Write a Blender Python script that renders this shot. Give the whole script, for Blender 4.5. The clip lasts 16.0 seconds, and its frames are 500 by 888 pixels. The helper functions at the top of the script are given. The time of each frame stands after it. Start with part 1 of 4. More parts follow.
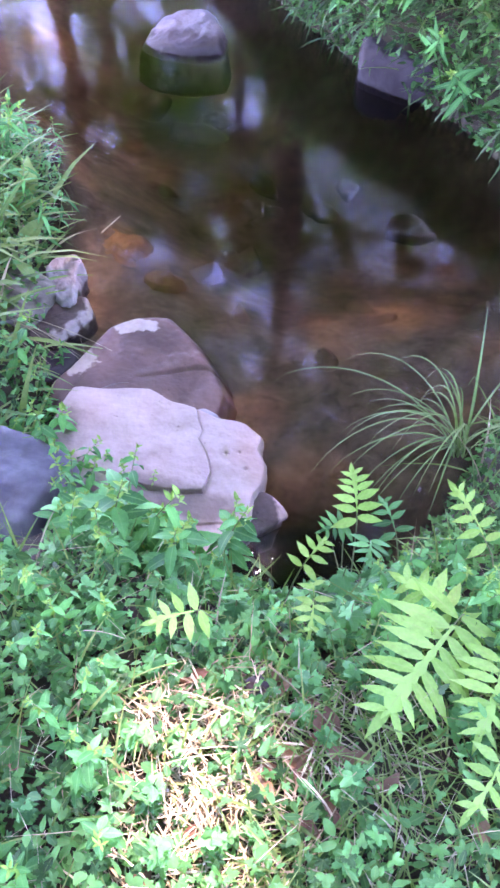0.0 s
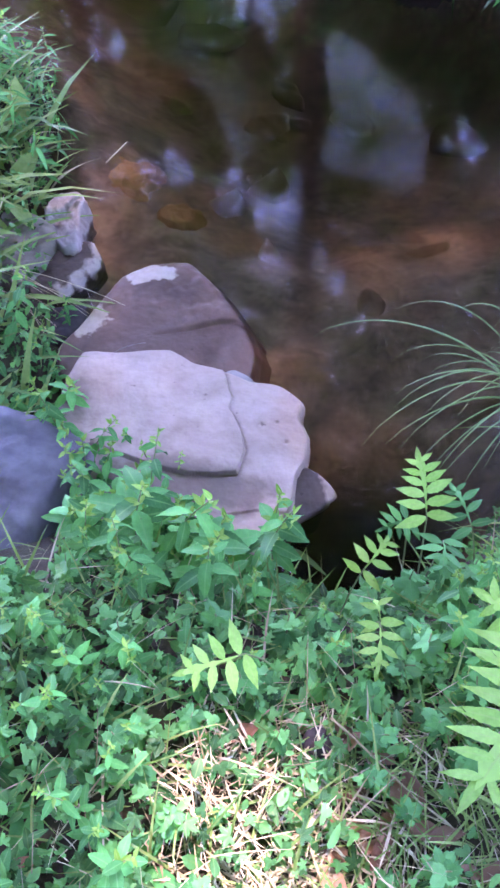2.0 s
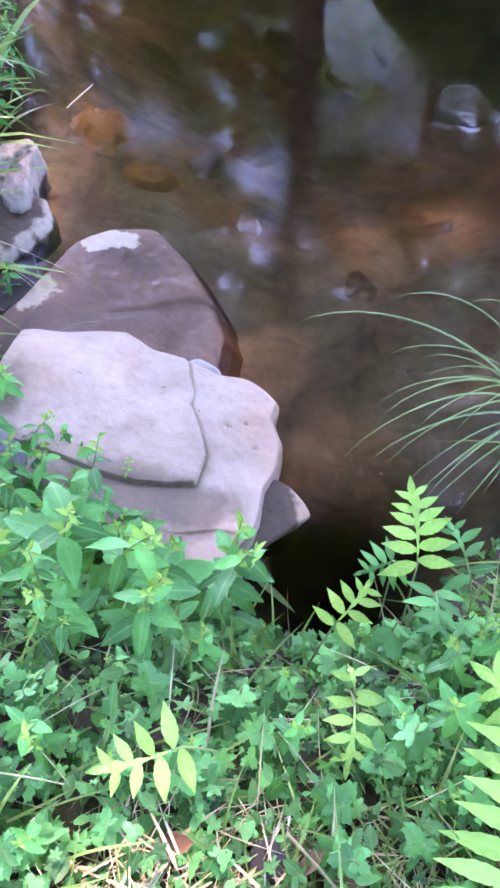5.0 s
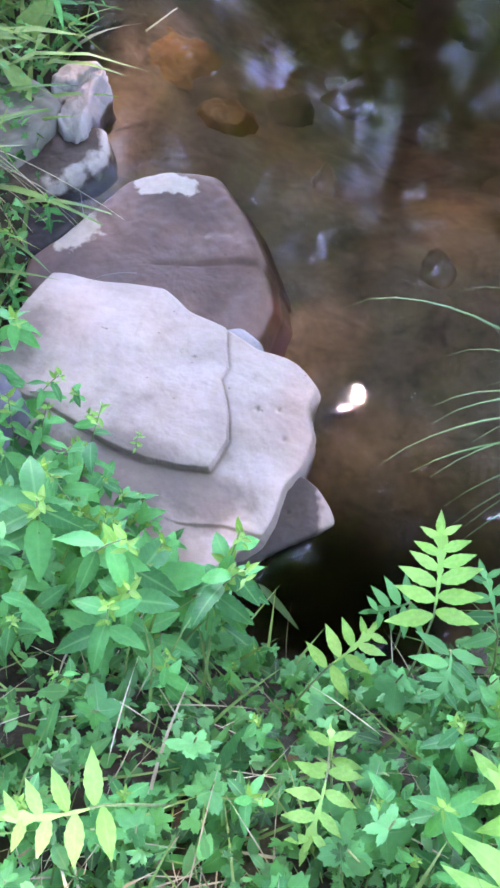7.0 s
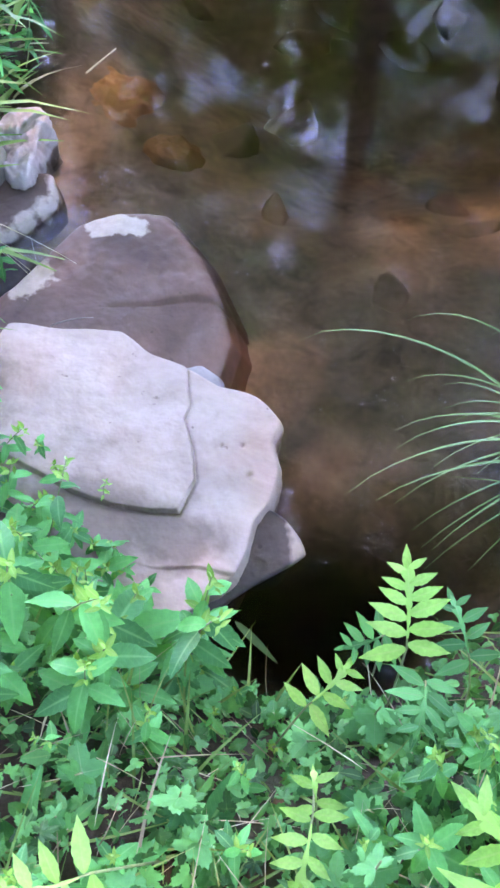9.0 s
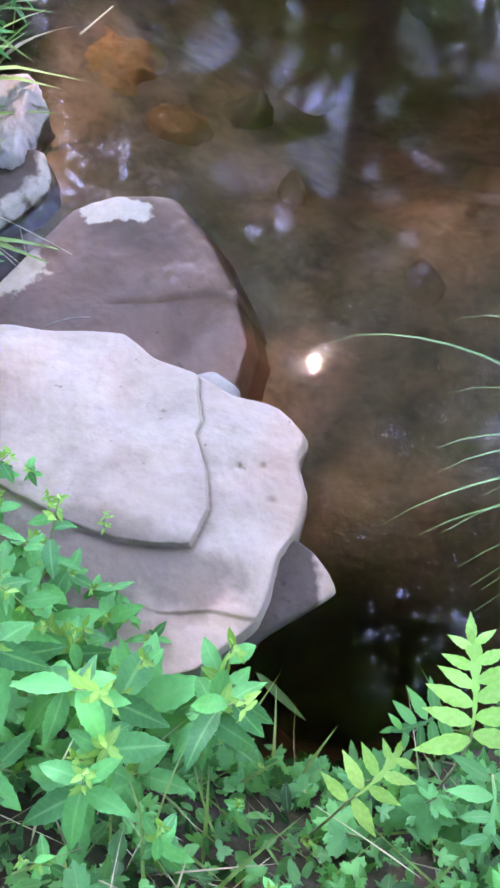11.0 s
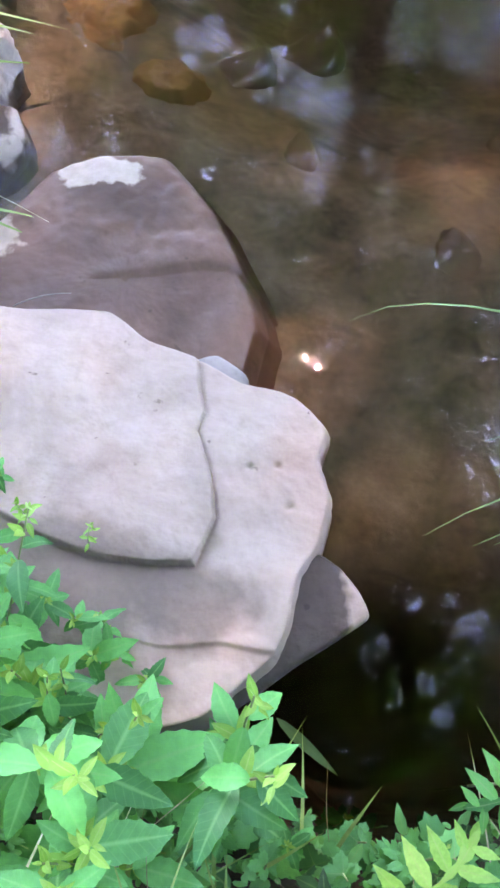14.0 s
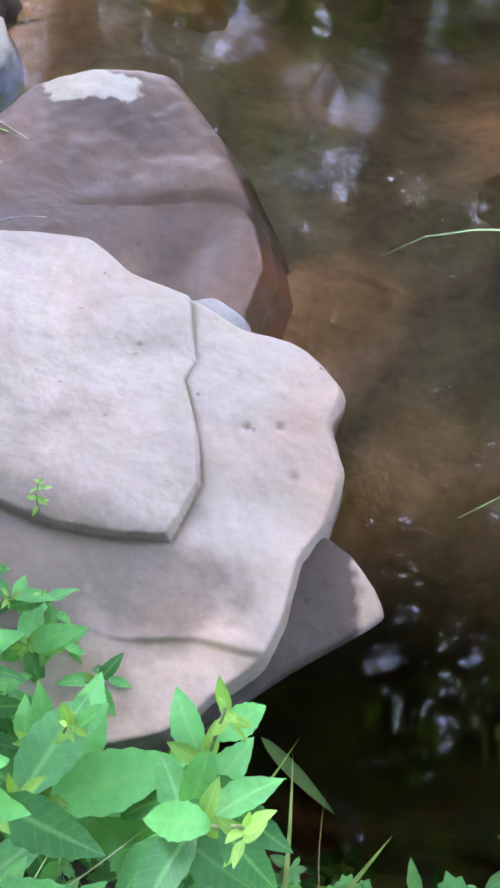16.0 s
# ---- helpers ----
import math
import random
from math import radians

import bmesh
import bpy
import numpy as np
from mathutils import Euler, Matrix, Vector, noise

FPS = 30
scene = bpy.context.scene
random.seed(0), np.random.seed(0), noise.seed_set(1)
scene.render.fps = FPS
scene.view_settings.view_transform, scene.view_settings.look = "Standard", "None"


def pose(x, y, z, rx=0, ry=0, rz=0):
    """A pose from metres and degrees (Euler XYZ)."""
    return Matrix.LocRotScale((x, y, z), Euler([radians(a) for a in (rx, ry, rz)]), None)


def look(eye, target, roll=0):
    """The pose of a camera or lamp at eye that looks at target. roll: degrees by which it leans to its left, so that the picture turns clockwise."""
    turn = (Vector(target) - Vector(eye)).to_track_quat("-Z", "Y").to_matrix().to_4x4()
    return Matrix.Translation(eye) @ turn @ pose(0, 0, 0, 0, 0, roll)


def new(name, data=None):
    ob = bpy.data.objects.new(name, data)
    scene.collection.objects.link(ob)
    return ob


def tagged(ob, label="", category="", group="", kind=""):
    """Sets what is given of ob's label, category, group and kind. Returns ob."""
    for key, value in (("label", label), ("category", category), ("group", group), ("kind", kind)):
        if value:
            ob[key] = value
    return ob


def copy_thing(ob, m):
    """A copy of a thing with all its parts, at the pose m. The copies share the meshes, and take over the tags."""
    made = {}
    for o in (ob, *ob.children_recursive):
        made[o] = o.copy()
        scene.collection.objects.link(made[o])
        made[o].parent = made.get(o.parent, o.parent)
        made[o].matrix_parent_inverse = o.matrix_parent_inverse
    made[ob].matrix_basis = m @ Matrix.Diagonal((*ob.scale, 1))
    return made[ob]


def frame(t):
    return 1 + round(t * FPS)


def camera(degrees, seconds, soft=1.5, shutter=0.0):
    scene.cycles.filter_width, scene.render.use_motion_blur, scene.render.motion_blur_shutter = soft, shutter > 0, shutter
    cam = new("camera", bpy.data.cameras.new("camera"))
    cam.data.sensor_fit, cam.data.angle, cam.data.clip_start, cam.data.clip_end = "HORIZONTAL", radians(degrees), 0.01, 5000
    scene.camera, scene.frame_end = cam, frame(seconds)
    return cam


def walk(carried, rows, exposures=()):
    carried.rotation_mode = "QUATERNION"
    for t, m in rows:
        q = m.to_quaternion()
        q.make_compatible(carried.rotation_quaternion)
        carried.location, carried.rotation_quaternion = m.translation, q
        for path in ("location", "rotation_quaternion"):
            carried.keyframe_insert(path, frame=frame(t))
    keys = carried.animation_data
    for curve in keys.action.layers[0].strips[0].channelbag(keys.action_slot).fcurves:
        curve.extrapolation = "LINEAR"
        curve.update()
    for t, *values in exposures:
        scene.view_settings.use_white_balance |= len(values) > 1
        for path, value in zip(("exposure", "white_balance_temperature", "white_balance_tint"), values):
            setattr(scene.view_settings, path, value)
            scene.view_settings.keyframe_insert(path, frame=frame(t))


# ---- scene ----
cam = camera(34.0, 16.0, soft=2.8)
PATH = [
    (0, (0.059, 0.311, 2.061), (0.118, 1.542, 0.486), 1.7),
    (0.5, (0.024, 0.446, 1.998), (0.084, 1.628, 0.386), 2.8),
    (1, (0.019, 0.532, 1.949), (0.05, 1.665, 0.301), 1.1),
    (1.5, (0.032, 0.576, 1.912), (0.054, 1.644, 0.221), -0.6),
    (2, (0.037, 0.644, 1.876), (0.026, 1.705, 0.181), -3.3),
    (2.5, (0.091, 0.71, 1.732), (0.035, 1.747, 0.023), -4.2),
    (3, (0.145, 0.771, 1.639), (0.125, 1.72, -0.121), -0.8),
    (3.5, (0.072, 0.824, 1.652), (0.11, 1.797, -0.095), -0.9),
    (4, (0.012, 0.836, 1.671), (0.158, 1.854, -0.045), 4.8),
    (6.5, (0.178, 1.02, 1.556), (0.017, 1.906, -0.23), -2.4),
    (7, (0.168, 1.052, 1.518), (0.03, 1.925, -0.276), -0.0),
    (7.5, (0.189, 1.055, 1.529), (0.018, 1.943, -0.254), -2.2),
    (8, (0.193, 1.043, 1.563), (0.04, 1.95, -0.212), -0.8),
    (8.5, (0.183, 1.067, 1.566), (0.061, 1.978, -0.21), -1.0),
    (9, (0.175, 1.094, 1.558), (0.104, 1.996, -0.225), 0.0),
    (9.5, (0.142, 1.133, 1.552), (0.09, 2.022, -0.239), 0.8),
    (12, (0.124, 1.311, 1.312), (0.037, 2.124, -0.513), -1.4),
    (12.5, (0.117, 1.308, 1.288), (0.03, 2.129, -0.533), -0.4),
    (13, (0.103, 1.323, 1.258), (0.039, 2.127, -0.573), 0.2),
    (13.5, (0.084, 1.351, 1.235), (0.088, 2.167, -0.59), 4.0),
    (14, (0.092, 1.357, 1.185), (0.034, 2.201, -0.628), -0.5),
    (14.5, (0.114, 1.363, 1.116), (-0.019, 2.184, -0.702), -4.7),
    (15, (0.126, 1.368, 1.088), (-0.03, 2.188, -0.73), -5.8),
    (15.5, (0.117, 1.387, 1.026), (-0.033, 2.235, -0.779), -4.5),
    (16, (0.11, 1.391, 0.952), (0.021, 2.257, -0.849), 0.6),
]
EXPOSURE = [(0.0, 5.92, 7150, 73), (0.8, 5.8, 7100, 72), (2.3, 5.58, 6950, 68), (3.2, 5.72, 7000, 68), (4.2, 6.1, 7400, 65), (6.3, 6.02, 7800, 49), (9.5, 6.02, 7900, 48), (12.0, 6.1, 8300, 47), (16.0, 6.02, 8900, 43)]
walk(cam, [(t, look(eye, target, roll)) for t, eye, target, roll in PATH], EXPOSURE)

# ---- light ----
SUN_AZ, SUN_EL = 4.5, 59.7
SUN = Vector((math.sin(radians(SUN_AZ)) * math.cos(radians(SUN_EL)), math.cos(radians(SUN_AZ)) * math.cos(radians(SUN_EL)), math.sin(radians(SUN_EL))))
world = bpy.data.worlds.new("world")
scene.world = world
world.use_nodes = True
sky = world.node_tree.nodes.new("ShaderNodeTexSky")
sky.sky_type, sky.sun_disc, sky.sun_elevation, sky.sun_rotation = "NISHITA", False, radians(SUN_EL), radians(SUN_AZ)
sky.dust_density, sky.ozone_density = 0.1, 6.0
background = world.node_tree.nodes["Background"]
background.inputs[1].default_value = 0.15
world.node_tree.links.new(sky.outputs[0], background.inputs[0])
lamp = bpy.data.lights.new("sun", "SUN")
lamp.energy, lamp.angle, lamp.color = 0.5, radians(1.8), (1.0, 0.95, 0.87)
new("sun", lamp).matrix_world = look(SUN * 40, (0, 0, 0))


# ---- materials ----
def nodes(name, rough=0.8):
    m = bpy.data.materials.new(name)
    m.use_nodes = True
    t = m.node_tree
    b = t.nodes["Principled BSDF"]
    b.inputs["Roughness"].default_value = rough
    b.inputs["Specular IOR Level"].default_value = 0.3
    return m, t, b


def add(t, kind, **sets):
    n = t.nodes.new("ShaderNode" + kind)
    for k, v in sets.items():
        n.inputs[k.replace("_", " ")].default_value = v
    return n


def noise_tex(t, scale, detail=5.0, rough=0.55, distort=0.0, vector=None):
    n = add(t, "TexNoise", Scale=scale, Detail=detail, Roughness=rough, Distortion=distort)
    if vector is None:
        vector = t.nodes.new("ShaderNodeTexCoord").outputs["Object"]
    t.links.new(vector, n.inputs["Vector"])
    return n.outputs["Fac"]


def ramp(t, fac, *stops):
    r = t.nodes.new("ShaderNodeValToRGB")
    e = r.color_ramp.elements
    while len(e) < len(stops):
        e.new(0.5)
    for x, (p, c) in zip(e, stops):
        x.position, x.color = p, (*c, 1) if len(c) == 3 else c
    t.links.new(fac, r.inputs[0])
    return r.outputs[0]


def grey(v):
    return (v, v, v)


def blend(t, fac, a, b, mode="MIX"):
    m = t.nodes.new("ShaderNodeMix")
    m.data_type, m.blend_type = "RGBA", mode
    for v, k in ((fac, 0), (a, 6), (b, 7)):
        if hasattr(v, "links"):
            t.links.new(v, m.inputs[k])
        else:
            m.inputs[k].default_value = (*v, 1) if isinstance(v, tuple) else v
    return m.outputs[2]


def bump(t, b, height, strength, distance):
    n = add(t, "Bump", Strength=strength, Distance=distance)
    t.links.new(height, n.inputs["Height"])
    t.links.new(n.outputs[0], b.inputs["Normal"])


def blob_mask(t, spots, wobble=0.02, soft=0.004):
    """1 inside any of the soft-edged spots (x, y, z, radius, squash in y), with an uneven edge."""
    coord = t.nodes.new("ShaderNodeTexCoord").outputs["Object"]
    n = add(t, "TexNoise", Scale=22.0, Detail=5.0)
    t.links.new(coord, n.inputs["Vector"])
    total = None
    for x, y, z, r, q in spots:
        mp = t.nodes.new("ShaderNodeMapping")
        mp.vector_type = "POINT"
        mp.inputs["Location"].default_value, mp.inputs["Scale"].default_value = (-x, -y * q, -z), (1, q, 1)
        t.links.new(coord, mp.inputs[0])
        ln = t.nodes.new("ShaderNodeVectorMath")
        ln.operation = "LENGTH"
        t.links.new(mp.outputs[0], ln.inputs[0])
        ma = add(t, "Math")
        ma.operation = "MULTIPLY_ADD"
        t.links.new(n.outputs["Fac"], ma.inputs[0])
        ma.inputs[1].default_value = -wobble * 4
        t.links.new(ln.outputs["Value"], ma.inputs[2])
        mr = add(t, "MapRange")
        for k, v in zip((1, 2, 3, 4), (r - wobble * 2 - soft, r - wobble * 2 + soft, 1.0, 0.0)):
            mr.inputs[k].default_value = v
        t.links.new(ma.outputs[0], mr.inputs[0])
        if total is None:
            total = mr.outputs[0]
        else:
            mx = add(t, "Math")
            mx.operation = "MAXIMUM"
            t.links.new(total, mx.inputs[0])
            t.links.new(mr.outputs[0], mx.inputs[1])
            total = mx.outputs[0]
    return total


def stone(name, dark, mid, light, rough=0.8, spots=(), spot_col=None, spot_rough=0.8, relief=1.0, wobble=0.02, specks=0.5, soft=0.004, strength=1.0):
    m, t, b = nodes(name, rough)
    big = noise_tex(t, 5.0, 6.0, 0.6, 0.6)
    fine = noise_tex(t, 70.0, 6.0, 0.7)
    c = ramp(t, big, (0.3, dark), (0.5, mid), (0.72, light))
    c = blend(t, 0.13, c, ramp(t, fine, (0.25, grey(0.25)), (0.75, grey(0.75))), "OVERLAY")
    stain = noise_tex(t, 13.0, 4.0, 0.6, 1.2)
    c = blend(t, ramp(t, stain, (0.52, grey(0)), (0.72, grey(0.45))), c, dark)
    pit = noise_tex(t, 38.0, 3.0, 0.5, 0.3)
    c = blend(t, ramp(t, pit, (0.70, grey(0)), (0.76, grey(specks))), c, tuple(v * 0.45 for v in dark))
    if spots:
        mask = blob_mask(t, spots, wobble, soft)
        if strength < 1:
            mask = ramp(t, mask, (0.0, grey(0)), (1.0, grey(strength)))
        sc = blend(t, 0.3, spot_col, ramp(t, fine, (0.25, grey(0.3)), (0.75, grey(0.75))), "OVERLAY")
        c = blend(t, mask, c, sc)
        mr = add(t, "MapRange")
        mr.inputs[3].default_value, mr.inputs[4].default_value = rough, spot_rough
        t.links.new(mask, mr.inputs[0])
        t.links.new(mr.outputs[0], b.inputs["Roughness"])
    t.links.new(c, b.inputs["Base Color"])
    both = blend(t, 0.6, big, fine)
    bump(t, b, both, 0.55 * relief, 0.006)
    return m


def leaf_mat(name, a, c, rib, translucent=0.35, rough=0.45, scale=1.0, veins=0.0):
    """Leaf: colour varies from piece to piece and over the blade, with a paler midrib; light shines through."""
    m, t, b = nodes(name, rough)
    info = t.nodes.new("ShaderNodeObjectInfo").outputs["Random"]
    isle = t.nodes.new("ShaderNodeNewGeometry").outputs["Random Per Island"]
    mixv = add(t, "Math")
    mixv.operation = "ADD"
    t.links.new(info, mixv.inputs[0])
    t.links.new(isle, mixv.inputs[1])
    fr = add(t, "Math")
    fr.operation = "FRACT"
    t.links.new(mixv.outputs[0], fr.inputs[0])
    col = blend(t, fr.outputs[0], a, c)
    mott = noise_tex(t, 55.0 * scale, 4.0, 0.6)
    col = blend(t, 0.45, col, ramp(t, mott, (0.3, grey(0.3)), (0.7, grey(0.68))), "OVERLAY")
    if veins:
        # side veins slant from the midrib towards the tip
        xyz = t.nodes.new("ShaderNodeSeparateXYZ")
        t.links.new(t.nodes.new("ShaderNodeTexCoord").outputs["Object"], xyz.inputs[0])
        chain = None
        for op, a_in, b_in in (("ABSOLUTE", xyz.outputs[0], None), ("MULTIPLY_ADD", "last", -0.8), ("MULTIPLY", "last", veins), ("SINE", "last", None)):
            k = add(t, "Math")
            k.operation = op
            t.links.new(chain if a_in == "last" else a_in, k.inputs[0])
            if b_in is not None:
                k.inputs[1].default_value = b_in
            if op == "MULTIPLY_ADD":
                t.links.new(xyz.outputs[1], k.inputs[2])
            chain = k.outputs[0]
        col = blend(t, ramp(t, chain, (0.86, grey(0)), (1.0, grey(0.12))), col, rib)
    at = t.nodes.new("ShaderNodeAttribute")
    at.attribute_name = "rib"
    col = blend(t, ramp(t, at.outputs["Fac"], (0.84, grey(0)), (0.97, grey(0.45))), col, rib)
    t.links.new(col, b.inputs["Base Color"])
    b.inputs["Specular IOR Level"].default_value = 0.22
    tr = t.nodes.new("ShaderNodeBsdfTranslucent")
    t.links.new(blend(t, 1.0, col, (1.0, 1.25, 0.6), "MULTIPLY"), tr.inputs[0])
    mx = t.nodes.new("ShaderNodeMixShader")
    mx.inputs[0].default_value = translucent
    t.links.new(b.outputs[0], mx.inputs[1])
    t.links.new(tr.outputs[0], mx.inputs[2])
    t.links.new(mx.outputs[0], t.nodes["Material Output"].inputs[0])
    wav = noise_tex(t, 90.0 * scale, 3.0)
    bump(t, b, wav, 0.3, 0.002)
    return m


def plain(name, a, c, rough=0.8, scale=30.0, relief=0.4):
    m, t, b = nodes(name, rough)
    info = t.nodes.new("ShaderNodeNewGeometry").outputs["Random Per Island"]
    obj = t.nodes.new("ShaderNodeObjectInfo").outputs["Random"]
    k = add(t, "Math")
    k.operation = "ADD"
    t.links.new(info, k.inputs[0])
    t.links.new(obj, k.inputs[1])
    fr = add(t, "Math")
    fr.operation = "FRACT"
    t.links.new(k.outputs[0], fr.inputs[0])
    col = blend(t, fr.outputs[0], a, c)
    n = noise_tex(t, scale, 5.0, 0.65)
    col = blend(t, 0.5, col, ramp(t, n, (0.3, grey(0.28)), (0.7, grey(0.72))), "OVERLAY")
    t.links.new(col, b.inputs["Base Color"])
    bump(t, b, n, relief, 0.004)
    return m


SLAB = stone("pale_sandstone", (0.29, 0.203, 0.165), (0.41, 0.295, 0.246), (0.48, 0.358, 0.306), 0.85, [(-0.02, 1.625, 0.08, 0.10, 1.7), (-0.10, 1.655, 0.08, 0.10, 2.2), (-0.20, 1.64, 0.09, 0.15, 1.6), (-0.30, 1.60, 0.1, 0.13, 1.2), (-0.44, 1.90, 0.1, 0.06, 0.6)], (0.15, 0.106, 0.084), 0.85, 0.7, 0.035, specks=0.75, soft=0.03, strength=0.75)
BROWN = stone("wet_brown_stone", (0.068, 0.036, 0.026), (0.125, 0.065, 0.047), (0.20, 0.11, 0.083), 0.5,
              [(-0.265, 2.43, 0, 0.082, 1.9), (-0.21, 2.43, 0, 0.05, 1.5), (-0.43, 2.275, 0, 0.055, 0.75), (-0.445, 2.24, 0, 0.04, 1.0)], (0.40, 0.31, 0.255), 0.85, 0.5, soft=0.004)
TRI = stone("wet_grey_stone", (0.042, 0.031, 0.027), (0.060, 0.045, 0.040), (0.085, 0.066, 0.058), 0.5, [(0.235, 1.665, 0, 0.030, 0.42), (0.215, 1.70, 0, 0.022, 1.0)], (0.30, 0.235, 0.20), 0.85, wobble=0.012, soft=0.006)
PALE = stone("pale_bank_stone", (0.15, 0.13, 0.125), (0.25, 0.22, 0.21), (0.36, 0.325, 0.31), 0.85, specks=0.2)
MOSSY = stone("grey_green_bank_stone", (0.08, 0.08, 0.06), (0.13, 0.125, 0.10), (0.19, 0.18, 0.15), 0.85, specks=0.2)
RIM = stone("brown_stone_with_pale_rim", (0.035, 0.025, 0.021), (0.06, 0.042, 0.034), (0.085, 0.06, 0.05), 0.6,
            [(-0.425, 2.565, 0.02, 0.034, 0.6), (-0.43, 2.49, 0.02, 0.034, 0.9), (-0.475, 2.43, 0.02, 0.030, 1.0), (-0.515, 2.39, 0.02, 0.028, 1.0)], (0.28, 0.245, 0.22), 0.85, wobble=0.022, soft=0.008)
BLUE = stone("blue_grey_stone", (0.07, 0.069, 0.08), (0.115, 0.112, 0.13), (0.20, 0.192, 0.21), 0.8)
DARK = stone("dark_purple_stone", (0.022, 0.018, 0.021), (0.042, 0.035, 0.040), (0.068, 0.057, 0.064), 0.8)
BED = stone("silted_stone", (0.085, 0.063, 0.045), (0.145, 0.108, 0.077), (0.20, 0.153, 0.112), 0.7)
# bed stone coloured golden orange: the sun patch on it is in the colour
SUNLIT_BED = stone("sun_orange_stone", (0.13, 0.078, 0.040), (0.23, 0.135, 0.062), (0.34, 0.205, 0.10), 0.7)
FAR = stone("far_stone", (0.03, 0.022, 0.022), (0.05, 0.038, 0.037), (0.075, 0.058, 0.058), 0.6, [(-0.10, 4.72, 0.08, 0.15, 1.0), (-0.22, 4.68, 0.08, 0.10, 1.0), (-0.01, 4.62, 0.08, 0.10, 1.0)], (0.17, 0.145, 0.15), 0.85, soft=0.02)

LEAF = leaf_mat("broad_leaf", (0.008, 0.16, 0.055), (0.045, 0.43, 0.13), (0.13, 0.40, 0.15), veins=800.0)
YOUNG = leaf_mat("young_leaf", (0.11, 0.33, 0.07), (0.20, 0.43, 0.10), (0.28, 0.42, 0.16))
FERN = leaf_mat("fern_leaf", (0.17, 0.46, 0.10), (0.26, 0.55, 0.15), (0.33, 0.46, 0.17), scale=0.12, veins=60.0)
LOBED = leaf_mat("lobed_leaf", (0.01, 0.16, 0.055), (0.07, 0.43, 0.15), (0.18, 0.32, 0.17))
COVER = leaf_mat("ground_cover_leaf", (0.006, 0.055, 0.02), (0.075, 0.39, 0.13), (0.12, 0.25, 0.09))
GRASS = leaf_mat("grass_blade", (0.06, 0.18, 0.05), (0.20, 0.33, 0.11), (0.16, 0.26, 0.10), 0.3)
# coarse grass tinted dark: the far bank's shade is in its colour
SHADE_GRASS = leaf_mat("shade_dark_grass", (0.02, 0.075, 0.03), (0.06, 0.15, 0.055), (0.08, 0.16, 0.07), 0.25)
SEDGE = leaf_mat("sedge_blade", (0.08, 0.20, 0.08), (0.17, 0.30, 0.13), (0.17, 0.26, 0.13), 0.3)
CANOPY = leaf_mat("canopy_leaf", (0.05, 0.12, 0.02), (0.12, 0.21, 0.035), (0.12, 0.20, 0.05), 0.5, 0.5, 0.3)
STEM = plain("green_stem", (0.10, 0.19, 0.06), (0.17, 0.22, 0.09), 0.6, 60.0)
STRAW = plain("dry_straw", (0.20, 0.17, 0.09), (0.50, 0.44, 0.30), 0.8, 60.0)
DEAD = plain("dead_leaf", (0.16, 0.08, 0.05), (0.30, 0.17, 0.10), 0.8, 40.0)
TWIG = plain("grey_twig", (0.22, 0.18, 0.15), (0.36, 0.30, 0.26), 0.8, 70.0)
BARK = plain("tree_bark", (0.05, 0.04, 0.03), (0.09, 0.07, 0.055), 0.9, 9.0, 0.9)


def soil_mat():
    m, t, b = nodes("soil_and_silt", 0.9)
    big, fine = noise_tex(t, 6.0, 6.0, 0.6, 0.4), noise_tex(t, 60.0, 6.0, 0.7)
    soil = ramp(t, fine, (0.25, (0.012, 0.009, 0.006)), (0.55, (0.035, 0.026, 0.017)), (0.8, (0.085, 0.062, 0.042)))
    soil = blend(t, ramp(t, big, (0.4, grey(0)), (0.65, grey(0.6))), soil, (0.018, 0.035, 0.01))
    silt = ramp(t, big, (0.3, (0.11, 0.087, 0.065)), (0.55, (0.185, 0.147, 0.112)), (0.75, (0.25, 0.203, 0.158)))
    silt = blend(t, 0.4, silt, ramp(t, fine, (0.3, grey(0.25)), (0.7, grey(0.7))), "OVERLAY")
    mid = noise_tex(t, 15.0, 5.0, 0.65, 0.8)
    silt = blend(t, 0.55, silt, ramp(t, mid, (0.32, grey(0.2)), (0.5, grey(0.5)), (0.7, grey(0.7))), "OVERLAY")
    at = t.nodes.new("ShaderNodeAttribute")
    at.attribute_name = "silt"
    t.links.new(blend(t, at.outputs["Fac"], soil, silt), b.inputs["Base Color"])
    bump(t, b, blend(t, 0.5, big, fine), 0.6, 0.015)
    return m


